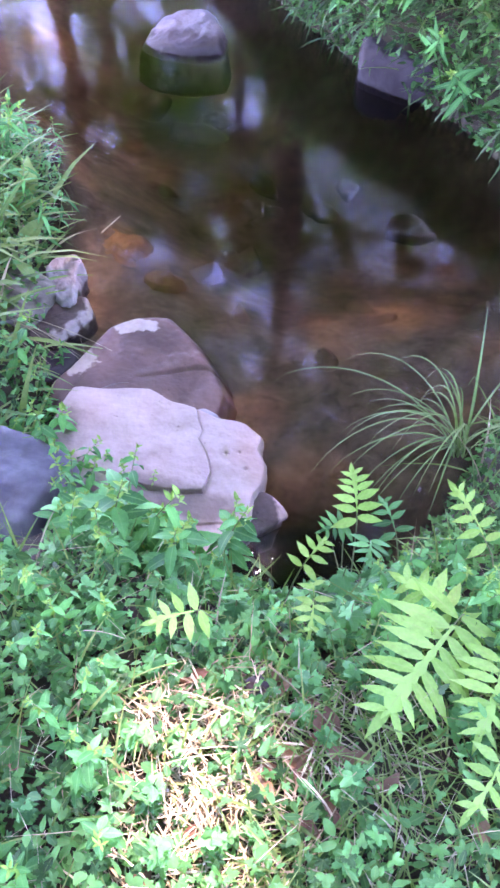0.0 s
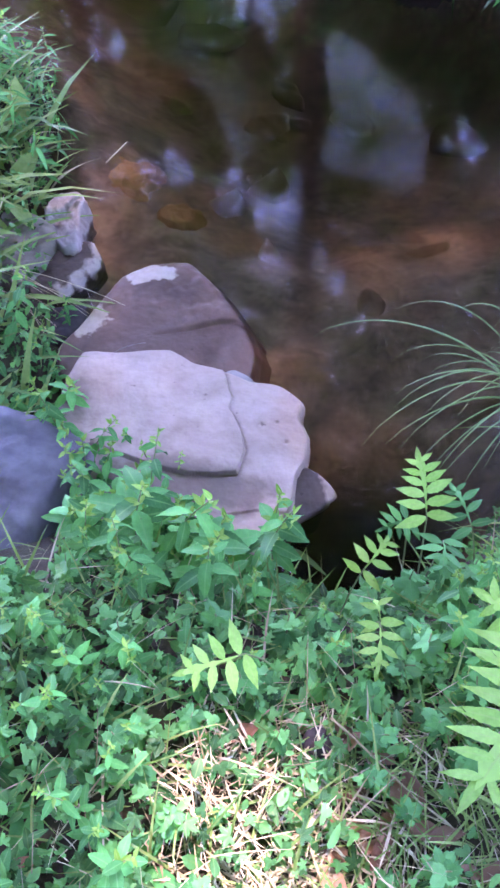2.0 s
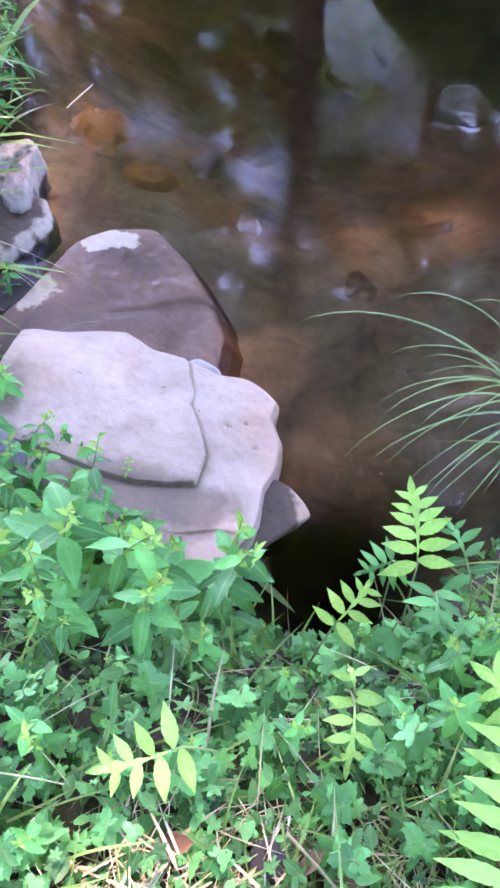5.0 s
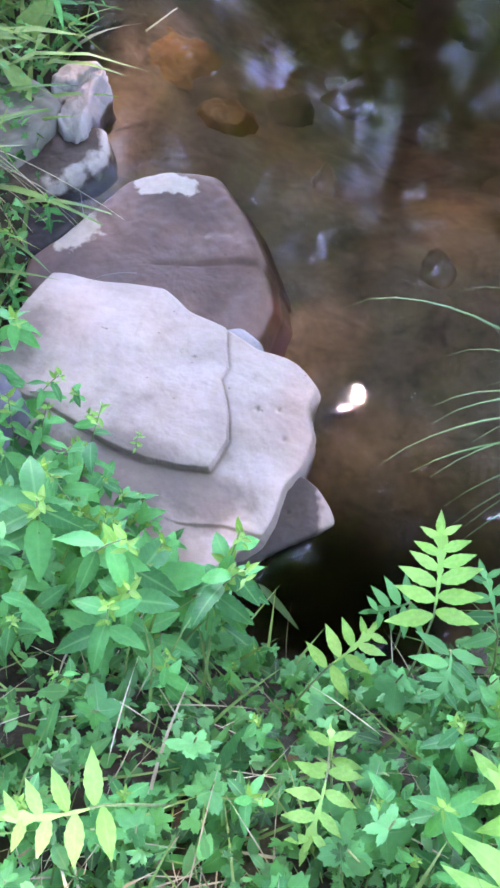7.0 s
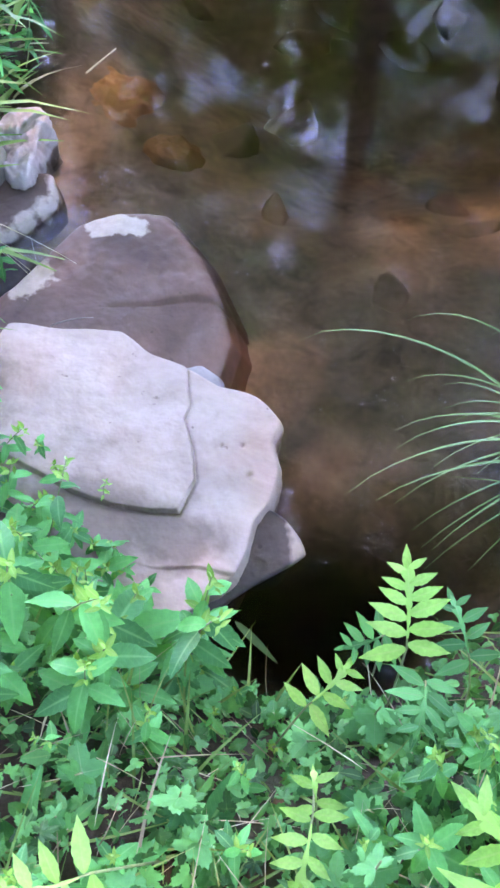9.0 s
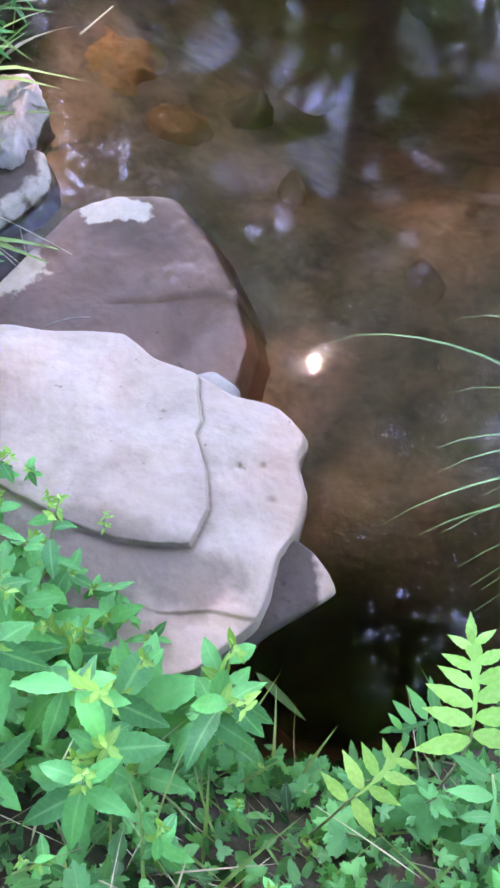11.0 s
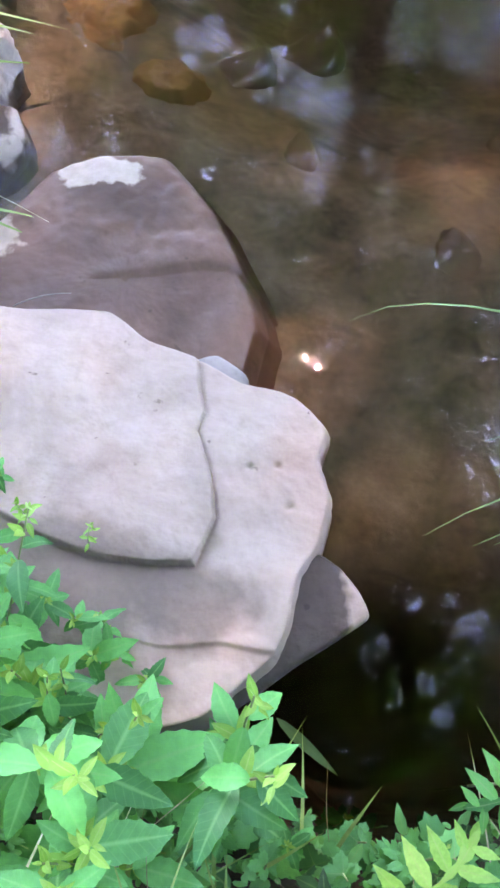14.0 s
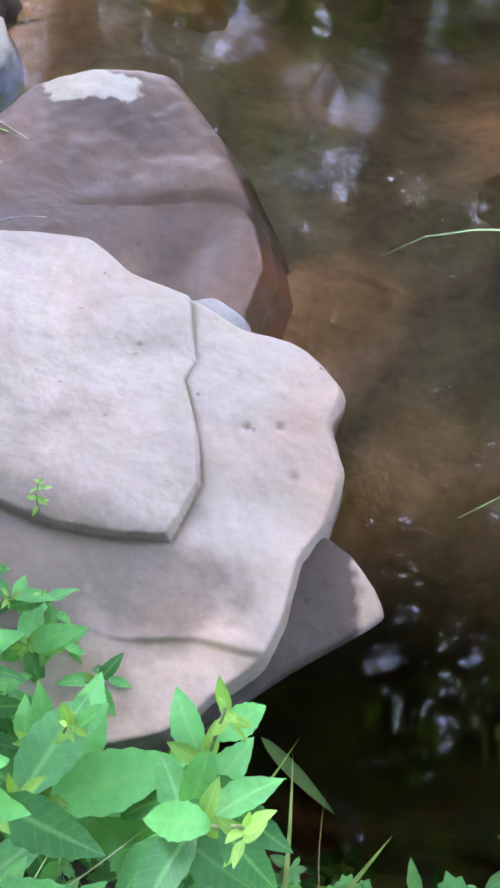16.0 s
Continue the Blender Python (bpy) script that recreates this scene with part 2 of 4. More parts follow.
def water_mat():
    """A clear brown sheet: its face mirrors by Fresnel, its body tints what lies under it."""
    m, t, b = nodes("brown_stream_water", 0.0)
    clear = t.nodes.new("ShaderNodeBsdfTransparent")
    clear.inputs[0].default_value = (0.94, 0.90, 0.83, 1)
    gloss = t.nodes.new("ShaderNodeBsdfGlossy")
    gloss.inputs["Roughness"].default_value = 0.004
    fr = add(t, "Fresnel", IOR=1.33)
    ripple = t.nodes.new("ShaderNodeBump")
    ripple.inputs["Strength"].default_value, ripple.inputs["Distance"].default_value = 0.062, 0.01
    h = blend(t, 0.2, blend(t, 0.36, noise_tex(t, 20.0, 0.0, 0.5, 0.3), noise_tex(t, 52.0, 0.0, 0.5, 0.3)), noise_tex(t, 6.0, 1.0, 0.4, 0.4))
    t.links.new(h, ripple.inputs["Height"])
    t.links.new(ripple.outputs[0], gloss.inputs["Normal"])
    t.links.new(ripple.outputs[0], fr.inputs["Normal"])
    mx = t.nodes.new("ShaderNodeMixShader")
    t.links.new(fr.outputs[0], mx.inputs[0])
    t.links.new(clear.outputs[0], mx.inputs[1])
    t.links.new(gloss.outputs[0], mx.inputs[2])
    t.links.new(mx.outputs[0], t.nodes["Material Output"].inputs[0])
    return m


def murk_mat():
    """Peat-brown water swallows more light the deeper it is."""
    m, t, b = nodes("brown_murk", 0.0)
    clear = t.nodes.new("ShaderNodeBsdfTransparent")
    at = t.nodes.new("ShaderNodeAttribute")
    at.attribute_name = "depth"
    # the darkest stop also supplies the shade over the water below the bank
    t.links.new(ramp(t, at.outputs["Fac"], (0.0, (1, 1, 1)), (0.28, (0.74, 0.68, 0.61)), (0.65, (0.48, 0.41, 0.36)), (1.0, (0.18, 0.15, 0.125))), clear.inputs[0])
    t.links.new(clear.outputs[0], t.nodes["Material Output"].inputs[0])
    return m


SOIL, WATER, MURK = soil_mat(), water_mat(), murk_mat()


# ---- mesh helpers ----
def mesh(name, verts, faces, mat, rib=None, smooth=True, attr="rib"):
    me = bpy.data.meshes.new(name)
    me.from_pydata([tuple(v) for v in verts], [], [tuple(f) for f in faces])
    if rib is not None:
        me.attributes.new(attr, "FLOAT", "POINT").data.foreach_set("value", np.asarray(rib, np.float32))
    me.materials.append(mat)
    if smooth:
        me.polygons.foreach_set("use_smooth", [True] * len(me.polygons))
    me.update()
    return me


def part(name, me, parent, m=None, label=""):
    ob = new(name, me)
    ob.parent = parent
    if m is not None:
        ob.matrix_basis = m
    return tagged(ob, label)


def tube_data(points, radii, sides=6):
    """A tapered tube along points."""
    p = [Vector(q) for q in points]
    verts, faces = [], []
    for i, q in enumerate(p):
        d = (p[min(i + 1, len(p) - 1)] - p[max(i - 1, 0)]).normalized()
        u = d.orthogonal().normalized() if i == 0 else (u - d * u.dot(d)).normalized()
        w = d.cross(u)
        for k in range(sides):
            a = 2 * math.pi * k / sides
            verts.append(q + (u * math.cos(a) + w * math.sin(a)) * radii[i])
    for i in range(len(p) - 1):
        for k in range(sides):
            a, b = i * sides + k, i * sides + (k + 1) % sides
            faces.append((a, b, b + sides, a + sides))
    faces.append(tuple(reversed(range(sides))))
    faces.append(tuple(range((len(p) - 1) * sides, len(p) * sides)))
    return verts, faces


def arc(a, b, sag, n=8):
    """Points from a to b that bow upwards by sag."""
    a, b = Vector(a), Vector(b)
    return [a.lerp(b, i / n) + Vector((0, 0, 4 * sag * (i / n) * (1 - i / n))) for i in range(n + 1)]


def blade(length, width, n=8, peak=0.35, teeth=0.0, fold=0.18, droop=0.25, wave=0.0, seed=0, base=0.0):
    """A leaf blade from the origin along +y: its vertices, faces and midrib values."""
    r = random.Random(seed)
    verts, faces, rib = [], [], []
    for i in range(n + 1):
        s = i / n
        w = width / 2 * (math.sin(math.pi * s ** (math.log(0.5) / math.log(peak))) ** 0.85 if 0 < s < 1 else 0.03 * (1 - s) + 0.004)
        if base:
            w = width / 2 * max(1 - s ** 1.9, 0.02) * (base + (1 - base) * min(1, 2.4 * s))
        if teeth and 0 < i < n:
            w *= 1 + teeth * (0.5 if i % 2 else -0.5)
        z = -droop * length * s * s
        up = fold * w + wave * width * math.sin(9 * s + seed)
        j = r.uniform(-0.04, 0.04) * width
        verts += [(-w + j * 0.3, s * length, z + up), (0, s * length, z), (w + j * 0.3, s * length, z + up - 2 * wave * width * math.sin(9 * s + seed))]
        rib += [0, 1, 0]
        if i:
            a, b = 3 * i - 3, 3 * i
            faces += [(a, a + 1, b + 1, b), (a + 1, a + 2, b + 2, b + 1)]
    return verts, faces, rib


def lobed(size, lobes=5, teeth=0.12, cup=0.12, depth=0.55, seed=0):
    """A palmate leaf, its stalk end at the origin, pointing along +y."""
    r = random.Random(seed)
    verts, faces, rib = [(0, 0, 0)], [], [1.0]
    n = lobes * 10
    for i in range(n + 1):
        a = -2.45 + 4.9 * i / n
        ph = (i / n) * lobes % 1.0
        k = 1 - depth * abs(2 * ph - 1) ** 1.3
        k *= 1 + teeth * (1 if i % 2 else -1) * (0.6 + 0.4 * r.random())
        k *= 0.62 + 0.38 * math.cos(a * 0.5) ** 2
        rad = size * k
        verts.append((math.sin(a) * rad, math.cos(a) * rad + size * 0.1, cup * rad * (0.6 - 1.2 * abs(2 * ph - 1)) - 0.18 * rad * rad / size))
        rib.append(0.9 if abs(ph - 0.5) < 0.08 else 0.1)
        if i:
            faces.append((0, i, i + 1))
    return verts, faces, rib


def scatter_mesh(name, shapes, poses, mat):
    """One mesh of many copies of small shapes; poses: (shape index, 4x4 matrix)."""
    vs, fs, rs, base = [], [], [], 0
    arrays = [(np.array([tuple(v) for v in s[0]]), s[1], s[2]) for s in shapes]
    for k, m in poses:
        v, f, r = arrays[k]
        a = np.array(m)
        vs.append(v @ a[:3, :3].T + a[:3, 3])
        fs += [tuple(i + base for i in q) for q in f]
        rs += list(r)
        base += len(v)
    return mesh(name, np.concatenate(vs), fs, mat, rs)


def turn(p, yaw, tilt=0.0, roll=0.0, size=1.0):
    return Matrix.Translation(p) @ Euler((tilt, roll, yaw)).to_matrix().to_4x4() @ Matrix.Scale(size, 4)


def facing(p, along, up, size=1.0):
    """A pose at p whose +y runs along and whose +z leans to up."""
    y = Vector(along).normalized()
    x = y.cross(Vector(up)).normalized()
    return Matrix.Translation(p) @ Matrix((x, y, x.cross(y))).transposed().to_4x4() @ Matrix.Scale(size, 4)


# ---- ground, stream bed and water ----
STREAM = [(9, 2.9), (2.5, 2.3), (1.25, 2.1), (0.93, 1.96), (0.74, 1.66), (0.55, 1.46), (0.40, 1.36), (0.24, 1.33), (0.08, 1.38), (-0.1, 1.45),
          (-0.35, 1.62), (-0.5, 1.9), (-0.55, 2.2), (-0.6, 2.5), (-0.62, 2.9), (-0.64, 3.3), (-0.75, 3.6), (-1.1, 3.85), (-2, 4.0), (-4, 4.4), (-9, 5),
          (-9, 8), (-4, 7.6), (-1.5, 6.9), (-0.2, 6.1), (0.40, 5.0), (0.58, 4.65), (0.72, 4.4), (0.82, 4.2), (1.0, 4.0), (1.15, 3.8), (1.3, 3.45),
          (1.8, 3.2), (2.6, 3.3), (9, 4.4)]


def stream_distance(x, y):
    """How far a place lies from the shore: positive on land."""
    p = np.stack([x, y], -1)
    best, inside = np.full(x.shape, 1e9), np.zeros(x.shape, bool)
    for (ax, ay), (bx, by) in zip(STREAM, STREAM[1:] + STREAM[:1]):
        e = np.array([bx - ax, by - ay])
        s = np.clip(((p - (ax, ay)) @ e) / (e @ e), 0, 1)
        best = np.minimum(best, np.hypot(*np.moveaxis(p - ((ax, ay) + s[..., None] * e), -1, 0)))
        cross = (ay > y) != (by > y)
        inside ^= cross & (x < (bx - ax) * (y - ay) / ((by - ay) or 1e-9) + ax)
    return np.where(inside, -best, best)


def ripple_noise(x, y):
    return (np.sin(x * 3.1 + 1.3 * np.sin(y * 2.3)) * np.sin(y * 2.7 + 0.9 * np.sin(x * 1.9)) + 0.6 * np.sin(x * 9.7 + y * 4.1) * np.sin(y * 8.3 - x * 3.3)
            + 0.35 * np.sin(x * 23 + 2 * np.sin(y * 17)) * np.sin(y * 27 + x * 7))


def ground_height(x, y):
    x, y = np.asarray(x, float), np.asarray(y, float)
    d = stream_distance(x, y)
    left = 1 / (1 + np.exp((x + 0.42) / 0.05)) / (1 + np.exp((1.75 - y) / 0.08))
    far = 1 / (1 + np.exp((2.9 - y) / 0.15)) * (x > -0.5)
    top = 0.5 - 0.28 * left + 0.12 * far
    reach = 0.2 - 0.1 * far
    land = top * (1 - np.exp(-np.maximum(d, 0) / reach)) + 0.012 * ripple_noise(x, y) * np.clip(d * 6, 0, 1) + 0.03 * np.clip(d - 1.5, 0, 40)
    # deep water by the near bank; its extra depth also stands for bank shade
    shade_pool = np.exp(-(((x - 0.3) / 0.4) ** 2 + ((y - 1.45) / 0.22) ** 2))
    deep = np.clip((y - 2.3) / 1.0, 0, 1) * np.clip((x + 0.6 + 0.6 * np.clip(y - 3.1, 0, 1)) / 0.9, 0, 1)
    bed = (-0.09 - 0.31 * deep * deep * (3 - 2 * deep) - 0.65 * shade_pool) * (1 - np.exp(-np.maximum(-d, 0) / (0.16 - 0.13 * shade_pool))) + 0.009 * ripple_noise(x * 1.3, y * 1.3) * np.clip(-d * 4, 0, 1)
    land = land - 0.30 * np.exp(-(((x + 0.72) / 0.30) ** 2 + ((y - 1.56) / 0.22) ** 2)) * np.clip(d * 8, 0, 1)
    return np.where(d > 0, land, bed)


def gz(x, y):
    return float(ground_height(np.array([x]), np.array([y]))[0])


def spread(lo, hi, step, reach):
    mid = list(np.arange(lo, hi, step))
    out, s = [hi], step
    while out[-1] < reach:
        s *= 1.35
        out.append(out[-1] + s)
    low, s = [lo], step
    while low[-1] > -reach:
        s *= 1.35
        low.append(low[-1] - s)
    return np.array(low[:0:-1] + mid + out)


def build_ground():
    xs, ys = spread(-1.5, 2.0, 0.025, 90), spread(-0.3, 5.6, 0.025, 90)
    gx, gy = np.meshgrid(xs, ys)
    z = ground_height(gx, gy)
    n = len(xs)
    faces = [(j * n + i, j * n + i + 1, (j + 1) * n + i + 1, (j + 1) * n + i) for j in range(len(ys) - 1) for i in range(n - 1)]
    silt = np.clip(-0.2 - z.ravel() / 0.05, 0, 1)
    me = mesh("ground", np.stack([gx.ravel(), gy.ravel(), z.ravel()], -1), faces, SOIL, silt, attr="silt")
    tagged(new("ground", me), "dark soil bank sloping down to a brown silty stream bed", "ground", kind="structure")
    xs, ys = np.linspace(-9, 9, 61), np.linspace(0.9, 8.2, 31)
    verts = [(x, y, 0.0) for y in ys for x in xs]
    faces = [(j * 61 + i, j * 61 + i + 1, j * 61 + 62 + i, j * 61 + 61 + i) for j in range(30) for i in range(60)]
    water = tagged(new("water", mesh("water", verts, faces, WATER)), "clear brown slow stream water mirroring trees and sky", "water", kind="structure")
    xs, ys = np.concatenate([np.linspace(-9, -1.5, 20), np.arange(-1.45, 2.0, 0.05), np.linspace(2.05, 9, 20)]), np.concatenate([np.arange(0.9, 5.6, 0.05), np.linspace(5.65, 8.2, 10)])
    gx, gy = np.meshgrid(xs, ys)
    n = len(xs)
    depth = np.clip(-ground_height(gx, gy).ravel() / 0.5, 0, 1)
    faces = [(j * n + i, j * n + i + 1, (j + 1) * n + i + 1, (j + 1) * n + i) for j in range(len(ys) - 1) for i in range(n - 1)]
    part("murk_layer", mesh("murk_layer", np.stack([gx.ravel(), gy.ravel(), np.full(gx.size, -0.035)], -1), faces, MURK, depth, attr="depth"), water)


build_ground()


# ---- rocks ----
def smooth_loop(pts, n):
    """n points evenly along a closed smooth curve through pts."""
    p = np.array(pts, float)
    k = len(p)
    dense = []
    for i in range(k):
        a, b, c, d = p[i - 1], p[i], p[(i + 1) % k], p[(i + 2) % k]
        for s in np.linspace(0, 1, 24, endpoint=False):
            cm = 0.5 * (2 * b + (c - a) * s + (2 * a - 5 * b + 4 * c - d) * s * s + (3 * b - a - 3 * c + d) * s ** 3)
            dense.append(0.5 * cm + 0.5 * (b + (c - b) * s))
    dense = np.array(dense)
    step = np.hypot(*np.diff(np.vstack([dense, dense[:1]]), axis=0).T)
    at = np.concatenate([[0], np.cumsum(step)])
    want = np.linspace(0, at[-1], n, endpoint=False)
    closed = np.vstack([dense, dense[:1]])
    return np.stack([np.interp(want, at, closed[:, 0]), np.interp(want, at, closed[:, 1])], -1)


def rock(name, outline, top, bottom, mat, label, centre=None, around=120, rings=30, edge=0.02, flare=0.03, rough=0.004, seed=0, ledges=()):
    """A stone: its top follows top(x, y) inside the outline, rounds over at the edge and goes down to bottom, flaring outwards."""
    loop = smooth_loop(outline, around)
    c = np.array(centre if centre else loop.mean(0))
    verts = []
    rnd = random.Random(seed)
    off = Vector((rnd.uniform(-9, 9), rnd.uniform(-9, 9), rnd.uniform(-9, 9)))
    normal = loop - c
    normal /= np.hypot(*normal.T)[:, None]
    for i in range(1, rings + 1):
        s = (i / rings) ** 0.85
        for q in loop:
            x, y = c + (q - c) * s
            d = np.hypot(*(q - c)) * (1 - s)
            z = top(x, y)
            z += rough * noise.fractal(Vector((x, y, 0)) * 14 + off, 0.8, 2.1, 5)
            z -= edge * math.exp(-d / max(edge * 0.5, 1e-4)) ** 1.5 * 0.7
            verts.append((x, y, z))
    rim = verts[-around:]
    low = 9
    for i in range(1, low + 1):
        s = i / low
        for (x, y, z), nv in zip(rim, normal):
            zz = z + (bottom - z) * s ** 1.2
            out = flare * (s ** 0.7) + 0.5 * rough * noise.fractal(Vector((x, y, zz * 2)) * 26 + off, 0.8, 2.1, 4) * (2 if s < 1 else 1)
            for zl, w in ledges:
                out += w * max(0.0, min(1.0, (zl - zz) / 0.004 + 0.5))
            verts.append((x + nv[0] * out, y + nv[1] * out, zz))
    rows = rings + low
    faces = [(j * around + i, (j + 1) * around + i, (j + 1) * around + (i + 1) % around, j * around + (i + 1) % around) for j in range(rows - 1) for i in range(around)]
    faces.append(tuple(range(around)))
    faces = [tuple(reversed(f)) for f in faces]
    faces.append(tuple((rows - 1) * around + i for i in range(around)))
    me = mesh(name, verts, faces, mat)
    bm = bmesh.new()
    bm.from_mesh(me)
    bmesh.ops.recalc_face_normals(bm, faces=bm.faces)
    bm.to_mesh(me)
    bm.free()
    me.polygons.foreach_set("use_smooth", [True] * len(me.polygons))
    return tagged(new(name, me), label, "rock")


def along(x, y, line):
    """Distance to a polyline and the side on which the place lies (positive to its left)."""
    best, side = 1e9, 1
    for (ax, ay), (bx, by) in zip(line, line[1:]):
        ex, ey = bx - ax, by - ay
        s = max(0, min(1, ((x - ax) * ex + (y - ay) * ey) / (ex * ex + ey * ey)))
        d = math.hypot(x - ax - s * ex, y - ay - s * ey)
        if d < best:
            best, side = d, 1 if ex * (y - ay) - ey * (x - ax) > 0 else -1
    return best, side


LEDGE = [(-0.06, 2.12), (-0.037, 2.03), (-0.018, 1.935), (-0.026, 1.90), (0.002, 1.825), (0.014, 1.757), (-0.004, 1.70), (-0.009, 1.681), (-0.08, 1.677), (-0.15, 1.680), (-0.215, 1.698), (-0.36, 1.76), (-0.6, 1.80)]
STEP = [(0.16, 1.572), (0.117, 1.569), (0.032, 1.576), (-0.034, 1.566), (-0.10, 1.572), (-0.2, 1.60), (-0.4, 1.66)]


def slab_top(x, y):
    z = 0.078 - 0.118 * (x + 0.007) - 0.094 * (y - 1.676)
    d, side = along(x, y, LEDGE)
    deep = 0.007 + 0.014 * max(0, min(1, (1.86 - y) / 0.15))
    wob = 0.004 * noise.noise(Vector((x, y, 1)) * 30)
    if side < 0:
        z += 0.8 * deep * max(0.0, min(1.0, (d + wob) / 0.003)) - 0.003 * math.exp(-d / 0.02)
    else:
        z -= 0.008 * math.exp(-d / 0.004)
    d2, s2 = along(x, y, STEP)
    if s2 > 0:
        z -= 0.006 * max(0, min(1, (x + 0.09) / 0.08)) * max(0.0, min(1.0, (d2 + wob) / 0.004))
    # small weathered pits
    for px, py, pr in ((0.120, 1.785, 0.007), (0.100, 1.853, 0.005), (0.057, 1.847, 0.005)):
        z -= 0.007 * math.exp(-((x - px) ** 2 + (y - py) ** 2) / pr ** 2)
    # a shallow seam and flat flakes on the upper bed
    z += 0.0012 * math.tanh(9 * noise.noise(Vector((x * 1.2, y * 2.2, 4)) * 4))
    return z


slab = rock("slab", [(-0.43, 2.087), (-0.317, 2.092), (-0.19, 2.105), (-0.12, 2.056), (-0.04, 2.034), (0.035, 1.997), (0.10, 1.988), (0.13, 1.972), (0.172, 1.924), (0.159, 1.87),
                     (0.178, 1.803), (0.163, 1.73), (0.136, 1.682), (0.126, 1.615), (0.108, 1.567), (0.066, 1.525), (0.015, 1.477), (-0.12, 1.44), (-0.3, 1.50), (-0.43, 1.68), (-0.478, 1.9)],
            slab_top, -0.16, SLAB, "broad pale sandstone slab with cracked layered ledges beside the water", (-0.13, 1.78), 560, 165, 0.005, -0.012, 0.0026, 1, ((0.035, 0.010), (0.0, 0.006)))

SHORE = [(-0.30, 2.62), (-0.125, 2.49), (-0.033, 2.372), (0.047, 2.208), (0.068, 2.126), (0.05, 2.03), (0.02, 1.9)]
CREASE = [(-0.27, 2.20), (-0.16, 2.215), (-0.06, 2.24), (0.01, 2.245), (0.07, 2.20)]


def brown_top(x, y):
    """Nearly flat above the water, with a crease across it; past its shore it slopes away under water."""
    d, side = along(x, y, SHORE)
    z = -0.012 - 2.0 * d if side > 0 else 0.026 - 0.038 * math.exp(-d / 0.016)
    z -= 0.02 * max(0.0, x + 0.08) if side < 0 else 0.0
    d2, s2 = along(x, y, CREASE)
    fade = max(0.0, min(1.0, (x + 0.27) / 0.16))
    if s2 < 0:
        z -= 0.012 * fade * max(0.0, min(1.0, d2 / 0.006))
    z -= 0.006 * fade * math.exp(-d2 / 0.004)
    z += 0.006 * noise.noise(Vector((x, y, 3)) * 11) + 0.003 * noise.noise(Vector((x, y, 5)) * 40) * max(0.0, min(1.0, (y - 2.2) / 0.1))
    return z + 0.012 * math.exp(-((x + 0.25) ** 2 + (y - 2.43) ** 2) / 0.01)


rock("rock", [(-0.52, 2.16), (-0.46, 2.25), (-0.35, 2.425), (-0.262, 2.468), (-0.19, 2.475), (-0.10, 2.50), (-0.03, 2.45), (0.035, 2.36), (0.085, 2.28), (0.115, 2.20), (0.12, 2.10), (0.10, 2.0), (0.0, 1.95), (-0.3, 2.0), (-0.5, 2.05)],
     brown_top, -0.22, BROWN, "wet brown flat rock with pale dry patches, awash in the stream", None, 300, 80, 0.008, 0.02, 0.003, 2)
rock("rock", [(0.10, 1.72), (0.165, 1.728), (0.200, 1.708), (0.230, 1.672), (0.243, 1.638), (0.198, 1.602), (0.137, 1.559), (0.077, 1.510), (0.04, 1.49), (0.02, 1.56)],
     lambda x, y: 0.022 - 0.05 * (x - 0.17), -0.16, TRI, "small dark wet wedge of rock with a pale dry tip", None, 140, 30, 0.012, -0.045, 0.004, 3)
rock("rock", [(-0.60, 2.70), (-0.555, 2.755), (-0.50, 2.775), (-0.468, 2.72), (-0.482, 2.66), (-0.475, 2.60), (-0.485, 2.54), (-0.53, 2.535), (-0.575, 2.60)],
     lambda x, y: 0.075 + 0.10 * (y - 2.66), -0.1, PALE, "pale knobbly rock jutting from the grassy bank", None, 110, 26, 0.012, 0.012, 0.018, 4)
rock("rock", [(-0.78, 2.66), (-0.65, 2.68), (-0.56, 2.62), (-0.555, 2.56), (-0.59, 2.47), (-0.65, 2.39), (-0.78, 2.37)],
     lambda x, y: 0.09 - 0.08 * (x + 0.6), -0.1, MOSSY, "grey-green flat rock set in the bank", None, 110, 26, 0.02, 0.01, 0.01, 5)
rock("rock", [(-0.66, 2.56), (-0.55, 2.59), (-0.45, 2.592), (-0.425, 2.52), (-0.45, 2.46), (-0.54, 2.37), (-0.63, 2.36), (-0.70, 2.44)],
     lambda x, y: 0.032 - 0.05 * (x + 0.5), -0.12, RIM, "dark brown rock with a pale weathered rim", None, 120, 26, 0.012, 0.02, 0.005, 6)
rock("rock", [(-0.66, 2.30), (-0.56, 2.34), (-0.46, 2.345), (-0.45, 2.27), (-0.52, 2.20), (-0.64, 2.2)],
     lambda x, y: 0.008, -0.12, DARK, "low dark wet rock at the water's edge", None, 100, 20, 0.015, 0.02, 0.006, 7)
rock("boulder", [(-0.95, 1.80), (-0.75, 1.87), (-0.60, 1.86), (-0.46, 1.80), (-0.375, 1.73), (-0.385, 1.65), (-0.44, 1.56), (-0.47, 1.46), (-0.52, 1.34), (-0.75, 1.25), (-0.95, 1.4)],
     lambda x, y: 0.215 + 0.06 * (-0.5 - x) - 0.10 * max(0, y - 1.7), -0.05, BLUE, "large blue-grey boulder half hidden by bank plants", None, 160, 40, 0.05, 0.02, 0.01, 8)
